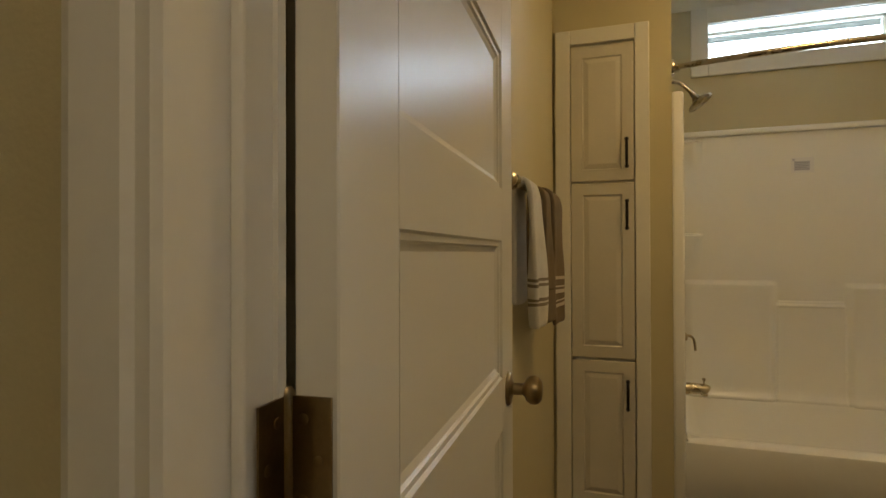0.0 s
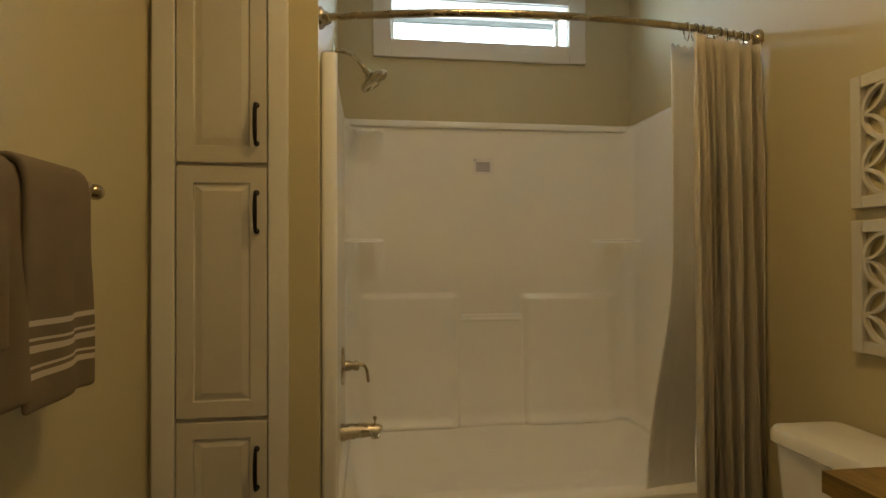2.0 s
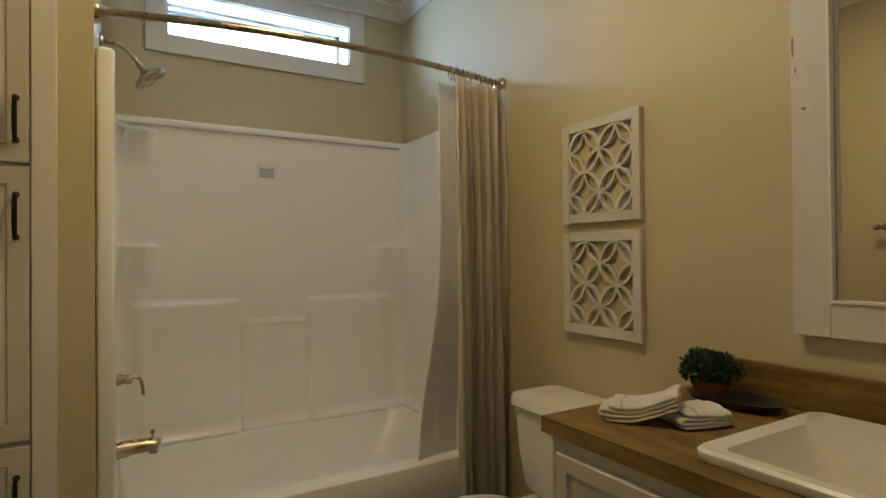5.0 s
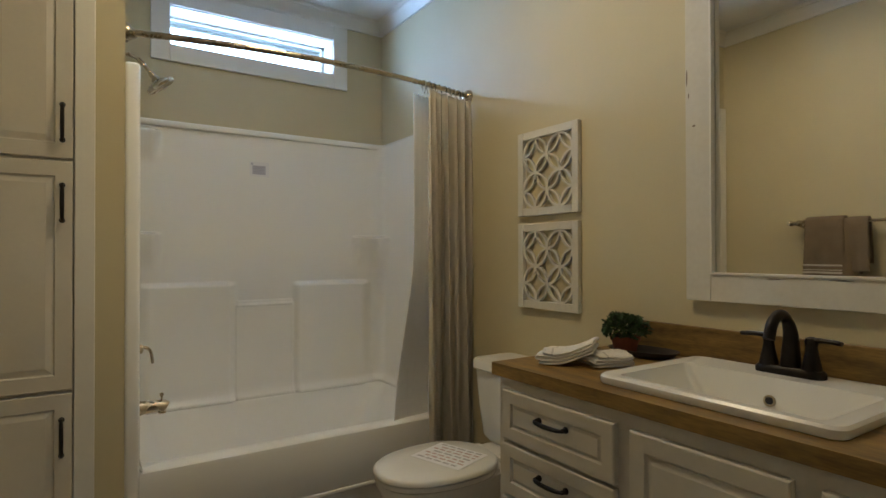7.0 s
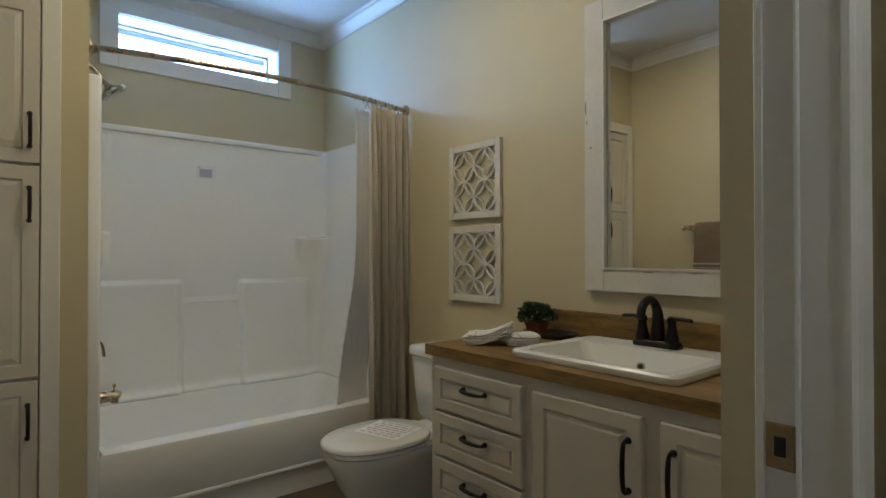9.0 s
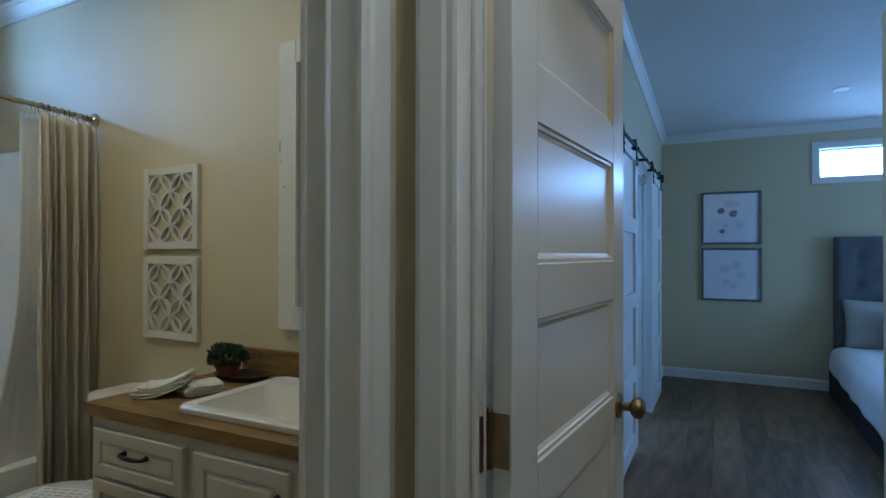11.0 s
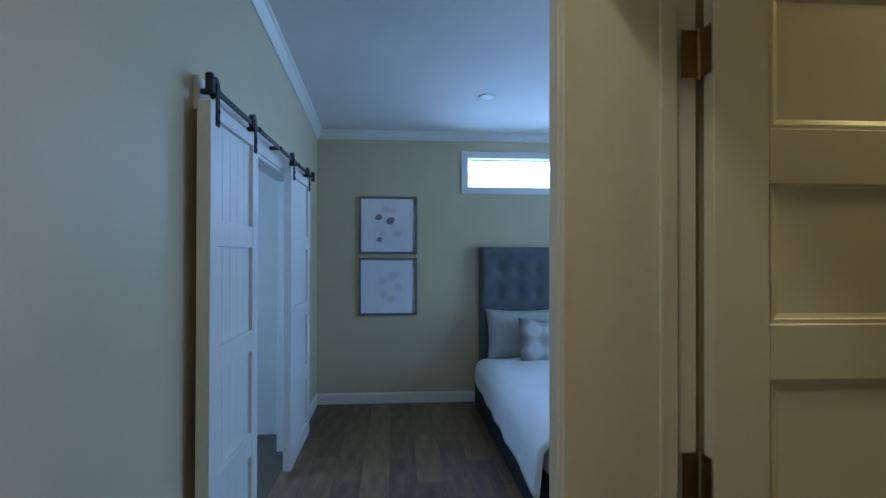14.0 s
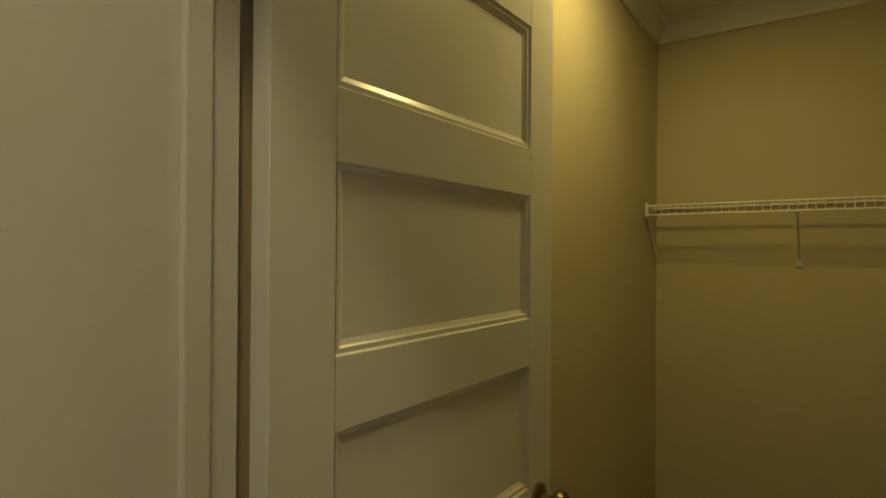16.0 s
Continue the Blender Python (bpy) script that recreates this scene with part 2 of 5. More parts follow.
# floors
structure("floor_bathroom", boxes((XL - 0.1, XR + 0.1, YF0, YB + 0.1, -0.06, 0.0)), VINYL, "dark brown vinyl bathroom floor", "floor")
structure("floor_hall", boxes((-2.0, XD0 + 0.05, -1.4, YF0, -0.06, 0.0)), VINYL, "dark brown vinyl hall floor", "floor")
floor_bed = structure("floor_bedroom", boxes((XD0 + 0.05, XE + 0.1, -4.3, YN, -0.06, -0.006)), GROUT, "grey-brown wood plank bedroom floor", "floor")
structure("floor_side_room", boxes((3.2, 5.9, YN, 2.6, -0.06, 0.0)), VINYL, "pale floor of the room behind the barn doors", "floor")

# ceilings
structure("ceiling_bathroom", boxes((XL - 0.1, XR + 0.1, YF1, YB + 0.1, HB, HB + 0.08)), CEIL, "white textured bathroom ceiling", "ceiling")
structure("ceiling_hall", boxes((-2.0, XD0, -1.4, YF0, HH, HH + 0.08)), CEIL, "white hall ceiling", "ceiling")
structure("ceiling_closet", boxes((0.5, XC0 + 0.02, -2.95, YC1, HC, HC + 0.08)), CEIL, "white closet ceiling", "ceiling")
bm = bmesh.new()
zc0, zc1 = bed_ceiling(XD1 - 0.02), bed_ceiling(XE + 0.1)
loft(bm, [[(XD1 - 0.02, y, zc0), (XE + 0.1, y, zc1), (XE + 0.1, y, zc1 + 0.08), (XD1 - 0.02, y, zc0 + 0.08)] for y in (-4.3, YN + 0.1)])
structure("ceiling_bedroom", bm, CEIL, "white sloping bedroom ceiling", "ceiling")
structure("ceiling_side_room", boxes((3.2, 5.9, YN + 0.1, 2.6, 2.45, 2.53)), CEIL, "white ceiling behind the barn doors", "ceiling")

# walls
structure("wall_bath_west", boxes((XL - 0.1, XL, YF1, YB + 0.1, 0, HB)), WALL, "cream painted bathroom wall behind the towel bar", "wall")
structure("wall_bath_east", boxes((XR, XR + 0.1, YF1, YB + 0.1, 0, HB)), WALL, "cream painted bathroom wall behind the vanity", "wall")
WX0, WX1, WZ0, WZ1 = 0.535, 1.468, 2.345, 2.56
structure("wall_bath_north", boxes((XL, WX0, YB, YB + 0.1, 0, HB), (WX1, XR, YB, YB + 0.1, 0, HB), (WX0, WX1, YB, YB + 0.1, 0, WZ0), (WX0, WX1, YB, YB + 0.1, WZ1, HB)), WALL, "cream painted wall with a high window over the tub", "wall")
structure("wall_bath_south", boxes((-2.0, JL - 0.013, YF0, YF1, 0, HB), (JR + 0.013, XD0, YF0, YF1, 0, HB), (JL - 0.013, JR + 0.013, YF0, YF1, DH, HB), (XD0, XR + 0.1, YN + 0.002, YN + 0.04, 0, 3.2)), WALL, "cream painted wall with the bathroom doorway", "wall")
structure("wall_bath_stub", boxes((XL, -0.158, 2.70, 2.78, 0, HB), (0.122, 0.268, 2.70, YB, 0, HB), (-0.158, 0.122, 2.70, 2.78, 2.15, HB)), WALL, "cream painted partition beside the tub", "wall")
structure("wall_hall_east", boxes((XD0, XD1, BJ1 + 0.013, YF0, 0, 3.2), (XD0, XD1, YF0, YN + 0.002, 0, 3.2), (XD0, XD1, BJ0 - 0.013, BJ1 + 0.013, DH, 3.2), (XD0, XD1, -1.4, BJ0 - 0.013, 0, 3.2)), WALL, "cream painted wall with the bedroom doorway", "wall")
# unseen sides of the hall: plain walls added only to close it off
structure("wall_hall_south", boxes((-2.0, XD0, -1.4, -1.3, 0, HH)), WALL, "plain cream wall added to close the unseen hall side", "wall")
structure("wall_hall_west", boxes((-2.1, -2.0, -1.4, YF0, 0, HH)), WALL, "plain cream wall added to close the unseen hall end", "wall")
OX0, OX1 = 4.05, 5.5
structure("wall_bedroom_north", boxes((XR + 0.1, OX0 - 0.013, YN, YN + 0.11, 0, 3.2), (OX1 + 0.013, XE + 0.1, YN, YN + 0.11, 0, 3.2), (OX0 - 0.013, OX1 + 0.013, YN, YN + 0.11, 2.012, 3.2)), WALL, "cream painted bedroom wall behind the barn doors", "wall")
BWY0, BWY1, BWZ0, BWZ1 = -2.35, -0.933, 2.125, 2.42
structure("wall_bedroom_east", boxes((XE, XE + 0.1, BWY1, YN, 0, 3.2), (XE, XE + 0.1, -4.3, BWY0, 0, 3.2), (XE, XE + 0.1, BWY0, BWY1, 0, BWZ0), (XE, XE + 0.1, BWY0, BWY1, BWZ1, 3.2)), WALL, "cream painted bedroom wall behind the bed", "wall")
structure("wall_bedroom_south", boxes((XC1, XE + 0.1, -4.4, -4.3, 0, 3.2)), WALL, "cream painted bedroom wall", "wall")
structure("wall_closet_entry", boxes((XD1, CJ0 - 0.013, YC1, YC0, 0, 3.2), (CJ1 + 0.013, XC1, YC1, YC0, 0, 3.2), (CJ0 - 0.013, CJ1 + 0.013, YC1, YC0, DH, 3.2)), WALL, "cream painted wall with the closet doorway", "wall")
structure("wall_closet_east", boxes((XC0, XC1, -4.3, YC1, 0, 3.2)), WALL, "cream painted wall between closet and bedroom", "wall")
structure("wall_closet_south", boxes((0.4, XC0, -2.85, -2.75, 0, HC)), WALL, "cream painted closet wall with a wire shelf", "wall")
structure("wall_closet_west", boxes((0.4, 0.5, -2.75, YC1, 0, HC)), WALL, "cream painted closet side wall", "wall")
structure("wall_side_room", boxes((3.1, 3.2, YN + 0.11, 2.6, 0, 2.5), (5.9, 6.0, YN + 0.11, 2.6, 0, 2.5), (3.1, 6.0, 2.6, 2.7, 0, 2.5)), TRIM, "white painted walls behind the barn doors", "wall")

# ---- trim: crown, baseboards, casings, jambs ----
def crown_run(name, p0, p1, inward, z0, z1, label):
    """Crown moulding along p0-p1, at heights z0 and z1 of the ceiling; inward: unit vector into the room."""
    prof = [(0.0, 0.0), (0.0, -0.085), (0.012, -0.085), (0.016, -0.07), (0.045, -0.022), (0.055, -0.016), (0.06, 0.0)]
    loops = []
    for (x, y), z in ((p0, z0), (p1, z1)):
        loops.append([(x + inward[0] * d, y + inward[1] * d, z + h - 0.001) for d, h in prof])
    return structure(name, loft(bmesh.new(), loops), TRIM, label, "crown moulding")


def base_run(name, p0, p1, inward, h=0.105):
    prof = [(0.0, 0.0), (0.014, 0.0), (0.014, h - 0.02), (0.008, h - 0.004), (0.0, h)]
    loops = [[(x + inward[0] * d, y + inward[1] * d, z) for d, z in prof] for x, y in (p0, p1)]
    return structure(name, loft(bmesh.new(), loops), TRIM, "white painted baseboard along the wall", "baseboard")


crown_run("crown_bath_east", (XR, YF1), (XR, YB), (-1, 0), HB, HB, "white crown moulding over the vanity wall")
crown_run("crown_bath_north", (0.268, YB), (XR, YB), (0, -1), HB, HB, "white crown moulding over the tub window")
crown_run("crown_bath_west", (XL, YF1), (XL, 2.70), (1, 0), HB, HB, "white crown moulding over the towel wall")
crown_run("crown_bath_stub", (XL, 2.70), (0.268, 2.70), (0, -1), HB, HB, "white crown moulding over the linen cabinet")
crown_run("crown_bed_north", (XD1, YN), (XE, YN), (0, -1), bed_ceiling(XD1), bed_ceiling(XE), "white crown moulding over the barn door wall")
crown_run("crown_bed_east", (XE, -4.3), (XE, YN), (-1, 0), bed_ceiling(XE - 0.06), bed_ceiling(XE - 0.06), "white crown moulding over the bed wall")
crown_run("crown_closet_east", (XC0, -2.75), (XC0, YC1), (-1, 0), HC, HC, "white crown moulding in the closet")
crown_run("crown_closet_south", (0.5, -2.75), (XC0, -2.75), (0, 1), HC, HC, "white crown moulding over the wire shelf")
base_run("baseboard_bed_east", (XE, -4.3), (XE, YN), (-1, 0))
base_run("baseboard_bed_north_near", (XD1, YN), (OX0, YN), (0, -1))
base_run("baseboard_bed_north_far", (OX1, YN), (XE, YN), (0, -1))
base_run("baseboard_side_room", (3.2, 2.6), (5.9, 2.6), (0, -1))
base_run("baseboard_bath_west", (XL, YF1), (XL, 2.68), (1, 0))


def casing_leg(w=0.068):
    """Profile of a door casing: across, proud."""
    return [(0.0, 0.0), (0.0, 0.009), (0.006, 0.012), (0.016, 0.012), (0.022, 0.016), (w - 0.012, 0.018), (w - 0.004, 0.016), (w, 0.010), (w, 0.0)]


def door_frame(name, along, face, jamb0, jamb1, depth, top, label, w=0.068, legs=(True, True), other=True, stop=0.5):
    """Casings on both faces, jambs and stops. along: 'x' or 'y', the wall's run; face: coordinate of its front face and depth to its back (signed)."""
    def at(u, v, z):
        return (u, v, z) if along == "x" else (v, u, z)
    ob = thing(name, Matrix.Identity(4), label, "door frame", kind="structure")
    sgn = -1 if depth > 0 else 1
    for v0, s in ((face, sgn), (face + depth, -sgn))[: 2 if other else 1]:
        for k, (u, d) in enumerate(((jamb0, -1), (jamb1, 1))):
            if not legs[k]:
                continue
            prof = casing_leg(w)
            loops = [[at(u + d * (a - 0.004), v0 + s * b, z) for a, b in prof] for z in (0.0, top + 0.0)]
            part("casing", loft(bmesh.new(), loops), TRIM, ob)
        prof = casing_leg(w)
        loops = [[at(u, v0 + s * b, top + a - 0.004) for a, b in prof] for u in (jamb0 - (w - 0.004) * legs[0], jamb1 + (w - 0.004) * legs[1])]
        part("head_casing", loft(bmesh.new(), loops), TRIM, ob)
    lo, hi = min(face, face + depth), max(face, face + depth)
    for u, d in ((jamb0, -1), (jamb1, 1)):
        bm = bmesh.new()
        u0, u1 = sorted((u, u + d * 0.014))
        if along == "x":
            box(bm, u0, u1, lo - 0.001, hi + 0.001, 0, top, 0.0015, 1)
        else:
            box(bm, lo - 0.001, hi + 0.001, u0, u1, 0, top, 0.0015, 1)
        part("jamb", bm, TRIM, ob)
        bm = bmesh.new()
        s0, s1 = sorted((face + depth * stop, face + depth - math.copysign(0.04, depth)))
        u0, u1 = sorted((u, u - d * 0.011))
        if along == "x":
            box(bm, u0, u1, s0, s1, 0, top - 0.011, 0.003, 2)
        else:
            box(bm, s0, s1, u0, u1, 0, top - 0.011, 0.003, 2)
        part("door_stop", bm, TRIM, ob)
    bm = bmesh.new()
    if along == "x":
        box(bm, jamb0, jamb1, lo - 0.001, hi + 0.001, top - 0.0, top + 0.012, 0.0015, 1)
    else:
        box(bm, lo - 0.001, hi + 0.001, jamb0, jamb1, top, top + 0.012, 0.0015, 1)
    part("head_jamb", bm, TRIM, ob)
    return ob


frame_bath = door_frame("door_frame_bath", "x", YF0, JL, JR, YF1 - YF0, DH - 0.012, "white painted frame of the bathroom doorway")
door_frame("door_frame_bedroom", "y", XD0, BJ0, BJ1, XD1 - XD0, DH - 0.012, "white painted frame of the bedroom doorway", legs=(False, True))
door_frame("door_frame_closet", "x", YC0, CJ0, CJ1, YC1 - YC0, DH - 0.012, "white painted frame of the closet doorway", w=0.08, other=False, stop=0.70)


def strike_plate(parent, m):
    bm = bmesh.new()
    loft(bm, inset_loops(0.035, 0.06, [(0, 0.0), (0.0, -0.0025), (0.002, -0.003)], -0.0175, -0.03))
    for v in bm.verts:
        v.co = m @ v.co
    p = part("strike_plate", bm, BRASS, parent, "brass strike plate")
    bm = boxes((-0.007, 0.007, -0.0042, -0.002, -0.013, 0.013))
    for v in bm.verts:
        v.co = m @ v.co
    part("latch_hole", bm, IRON, parent, "dark latch hole")
    return p


strike_plate(frame_bath, pose(JR, YF1 - 0.02, 0.95, 0, 0, -90))

DOOR_H, DOOR_T = 2.05, 0.035
PANEL_STEPS = [(0.0, 0.0), (0.003, 0.0045), (0.010, 0.0045), (0.013, 0.008), (0.021, 0.0115)]


def panel_door(name, m, width, stile, label, knob_side=1, hinge_side=-1):
    """A five-panel door. Local: hinge edge at x=0, leaf along +x, faces at y=0 and y=-0.035, foot at z=0."""
    ob = thing(name, m, label, "door", kind="structure")
    h, r, top, bot = 0.258, 0.0975, 0.11, 0.2625
    zs = [bot + i * (h + r) for i in range(5)]
    for x in (0, width - stile):
        part("stile", box(bmesh.new(), x, x + stile, -DOOR_T, 0, 0, DOOR_H, 0.0015, 1), DOOR, ob)
    for z0, z1 in [(0, bot)] + [(z + h, z + h + r) for z in zs[:-1]] + [(zs[-1] + h, DOOR_H)]:
        part("rail", boxes((stile, width - stile, -DOOR_T, 0, z0, z1)), DOOR, ob)
    for z in zs:
        bm = bmesh.new()
        loft(bm, [rect(stile + o, width - stile - o, z + o, z + h - o, -d) for o, d in PANEL_STEPS], cap0=False)
        loft(bm, [rect(stile + o, width - stile - o, z + o, z + h - o, -DOOR_T + d) for o, d in PANEL_STEPS], cap0=False)
        part("panel", bm, DOOR, ob)
    # knobs
    kx, kz = width - 0.062, 0.94
    for s, y in ((1, 0.0), (-1, -DOOR_T)):
        turn = Matrix.Translation((kx, y, kz)) @ Matrix.Rotation(radians(-90 * s), 4, "X")
        bm = bmesh.new()
        lathe(bm, [(0.033, 0.0), (0.033, 0.003), (0.030, 0.007), (0.020, 0.009), (0.012, 0.012), (0.0115, 0.03), (0.015, 0.034), (0.023, 0.038), (0.0275, 0.045), (0.0285, 0.053), (0.026, 0.061), (0.018, 0.067), (0.008, 0.069)], turn, 28)
        part("knob", bm, BRASS, ob, "satin aged brass door knob", True)
    bm = boxes((width - 0.0005, width + 0.0015, -0.029, -0.006, kz - 0.028, kz + 0.028))
    part("latch_plate", bm, BRASS, ob, "brass latch plate")
    return ob


def hinge(parent, place, z, leaf_a, leaf_b, size=0.089):
    """Butt hinge with a pin; leaf_a and leaf_b: (direction, thickness direction) of its two leaves in the parent's space."""
    bm = bmesh.new()
    px, py = place
    lathe(bm, [(0.003, -0.006), (0.006, -0.004), (0.0065, 0.0), (0.0065, size), (0.006, size + 0.003), (0.0035, size + 0.006)], Matrix.Translation((px, py, z)), 12)
    for (dx, dy), (nx, ny) in (leaf_a, leaf_b):
        loops = []
        for zz in (z, z + size):
            a, b = Vector((px, py, zz)), Vector((px + dx * 0.036, py + dy * 0.036, zz))
            n = Vector((nx, ny, 0)) * 0.0018
            loops.append([a, b, b + n, a + n])
        loft(bm, loops)
        for k, f in ((0.18, 0.4), (0.5, 0.72), (0.82, 0.4)):
            c = Vector((px + dx * 0.036 * f, py + dy * 0.036 * f, z + size * k)) + Vector((nx, ny, 0)) * 0.0018
            q = Vector((nx, ny, 0)).to_track_quat("Z", "Y").to_matrix().to_4x4()
            lathe(bm, [(0.004, -0.0005), (0.004, 0.0006), (0.0025, 0.001)], Matrix.Translation(c) @ q, 10)
    return part("hinge", bm, BRASS, parent, "aged brass butt hinge", True, 30)


HZ = (1.787, 1.0, 0.25)
# bathroom door, swung open against the towel wall: leaf along +y
bath_door = panel_door("door_bathroom", pose(-0.096, YF1 + 0.018, 0.012, 0, 0, 93.0) @ Matrix.Diagonal((1, -1, 1, 1)), 0.80, 0.122, "white five-panel interior door standing open with a brass knob")
for z in (1.80, 1.02, 0.25):
    hinge(bath_door, (-0.004, -DOOR_T - 0.004), z, ((0.0, 1.0), (-1.0, 0.0)), ((-1.0, 0.0), (0.0, 1.0)))
bed_door = panel_door("door_bedroom", pose(XD1 + 0.026, 0.243, 0.012, 0, 0, -4.3) @ Matrix.Diagonal((1, -1, 1, 1)), 0.762, 0.112, "white five-panel bedroom door standing open with a brass knob")
for z in HZ:
    hinge(bed_door, (-0.004, -DOOR_T - 0.004), z, ((0.0, 1.0), (-1.0, 0.0)), ((-1.0, 0.0), (0.0, 1.0)))
closet_door = panel_door("door_closet", pose(2.262, YC1 - 0.007, 0.012, 0, 0, -91.2) @ Matrix.Diagonal((1, -1, 1, 1)), 0.75, 0.105, "white five-panel closet door standing open against the closet wall")
for z in HZ:
    hinge(closet_door, (-0.004, -DOOR_T - 0.004), z, ((0.0, 1.0), (-1.0, 0.0)), ((-1.0, 0.0), (0.0, 1.0)))


# ---- windows ----
def window_unit(name, m, w, h, wall, casing, label):
    """Local: opening from (0,0) to (w,h) in xz, room at -y, wall face at y=0."""
    ob = thing(name, m, label, "window", kind="structure")
    c = casing
    for r in ((-c, 0.0, -0.018, -0.001, -c, h + c), (w, w + c, -0.018, -0.001, -c, h + c)):
        part("casing", boxes(r, bevel=0.003), TRIM, ob)
    for r in ((0, w, -0.017, -0.001, h, h + c), (0, w, -0.017, -0.001, -c, 0)):
        part("casing", boxes(r, bevel=0.003), TRIM, ob)
    part("window_frame", boxes((0.0, 0.004, 0, wall, 0, h), (w - 0.004, w, 0, wall, 0, h), (0, w, 0, wall, 0, 0.004), (0, w, 0, wall, h - 0.004, h), (0, 0.022, wall * 0.8, wall * 0.95, 0, h), (w - 0.022, w, wall * 0.8, wall * 0.95, 0, h), (0, w, wall * 0.8, wall * 0.95, 0, 0.018), (0, w, wall * 0.8, wall * 0.95, h - 0.018, h)), TRIM, ob, "white vinyl window frame")
    pane = part("pane", boxes((0.02, w - 0.02, wall * 0.88, wall * 0.88 + 0.004, 0.016, h - 0.016)), GLASS, ob, "clear glass pane")
    pane.visible_shadow = False
    return ob


window_unit("window_1", pose(WX0, YB, WZ0), WX1 - WX0, WZ1 - WZ0, 0.18, 0.092, "high transom window with wide white casing")
window_unit("window_2", pose(XE, BWY1, BWZ0, 0, 0, -90), BWY1 - BWY0, BWZ1 - BWZ0, 0.1, 0.062, "high bedroom transom window with white casing")
structure("backdrop_bath", boxes((-2.5, 4.5, 6.0, 6.05, 0.0, 6.5)), OUTDOOR, "bright overcast daylight outside", "backdrop")
structure("backdrop_bedroom", boxes((9.0, 9.05, -6, 3.5, 0.0, 6.5)), OUTDOOR, "bright overcast daylight outside", "backdrop")

soffit = thing("roof_soffit", pose(0, 0, 2.80), "pale ribbed vinyl soffit under the eave outside", "soffit", kind="structure")
for i in range(9):
    y = 3.84 + i * 0.15
    part("soffit_board", boxes((-0.6, 2.6, y, y + 0.138, 0.0, 0.02), (-0.6, 2.6, y + 0.05, y + 0.062, -0.008, 0.0)), SIDING, soffit)
part("fascia_board", boxes((-0.6, 2.6, 5.195, 5.22, -0.07, 0.12)), SIDING, soffit)
part("soffit_backing", boxes((-0.6, 2.6, 3.84, 5.19, 0.022, 0.03)), SIDING, soffit)

# ---- bathroom: tub with surround ----
TX0, TX1, TY0, TY1 = 0.272, XR - 0.003, 2.80, YB - 0.003
tub = thing("bathtub", pose(0, 0, 0), "white acrylic alcove bathtub with a low front apron", "bathtub")
bm = bmesh.new()
RIM = 0.39
loft(bm, [rounded(TX0, TX1, TY0 + 0.02, TY1, 0.0, 0.01), rounded(TX0, TX1, TY0 + 0.02, TY1, 0.12, 0.012), rounded(TX0, TX1, TY0 + 0.008, TY1, 0.14, 0.014), rounded(TX0, TX1, TY0, TY1, RIM - 0.03, 0.02), rounded(TX0 + 0.004, TX1 - 0.004, TY0 + 0.004, TY1 - 0.002, RIM - 0.008, 0.022), rounded(TX0 + 0.014, TX1 - 0.014, TY0 + 0.014, TY1 - 0.004, RIM, 0.03),
          rounded(TX0 + 0.05, TX1 - 0.06, TY0 + 0.075, TY1 - 0.09, RIM + 0.002, 0.09), rounded(TX0 + 0.062, TX1 - 0.075, TY0 + 0.09, TY1 - 0.10, RIM - 0.015, 0.10), rounded(TX0 + 0.09, TX1 - 0.16, TY0 + 0.12, TY1 - 0.13, 0.17, 0.12), rounded(TX0 + 0.12, TX1 - 0.24, TY0 + 0.16, TY1 - 0.17, 0.115, 0.12)])
part("tub_shell", bm, ACRYLIC, tub, "", True, 40)
part("apron_ridge", boxes((TX0 + 0.02, TX1 - 0.02, TY0 + 0.004, TY0 + 0.03, 0.118, 0.142), bevel=0.008, seg=3), ACRYLIC, tub, "", True)
bm = bmesh.new()
lathe(bm, [(0.03, 0), (0.03, 0.004), (0.02, 0.006)], pose(0.42, 3.27, 0.114), 20)
part("drain", bm, NICKEL, tub, "brushed metal drain", True)

surround = thing("tub_surround", pose(0, 0, 0), "white glossy moulded acrylic tub surround with shelves", "tub surround")
ST = 1.915
bm = bmesh.new()
box(bm, TX0 + 0.02, TX1 - 0.02, 3.662, TY1 - 0.004, ST - 0.028, ST + 0.006, 0.009, 3)
part("top_ledge", bm, ACRYLIC, surround, "", True)
for x0, x1, s in ((TX0 - 0.002, TX0 + 0.05, 1), (TX1 - 0.045, TX1 + 0.001, -1)):
    bm = bmesh.new()
    box(bm, x0, x1, TY0 - 0.035, TY0 + 0.03, 0.0, ST + 0.012, 0.014, 4)
    part("front_flange", bm, ACRYLIC, surround, "", True)


SXL, SXR, SYB, SR = TX0 + 0.034, TX1 - 0.03, 3.685, 0.075


def shell_line(n=240):
    """Plan of the moulded wall: down one side, round the soft corners, back along the other; points with inward normals."""
    out = []
    for i in range(24):
        out.append((SXL, TY0 + (SYB - SR - TY0) * i / 24, 1.0, 0.0))
    for i in range(13):
        a = radians(180 - 90 * i / 12)
        out.append((SXL + SR + SR * math.cos(a), SYB - SR + SR * math.sin(a), -math.cos(a), -math.sin(a)))
    for i in range(1, n):
        out.append((SXL + SR + (SXR - SXL - 2 * SR) * i / n, SYB, 0.0, -1.0))
    for i in range(13):
        a = radians(90 - 90 * i / 12)
        out.append((SXR - SR + SR * math.cos(a), SYB - SR + SR * math.sin(a), -math.cos(a), -math.sin(a)))
    for i in range(1, 25):
        out.append((SXR, SYB - SR + (TY0 - SYB + SR) * i / 24, -1.0, 0.0))
    return out


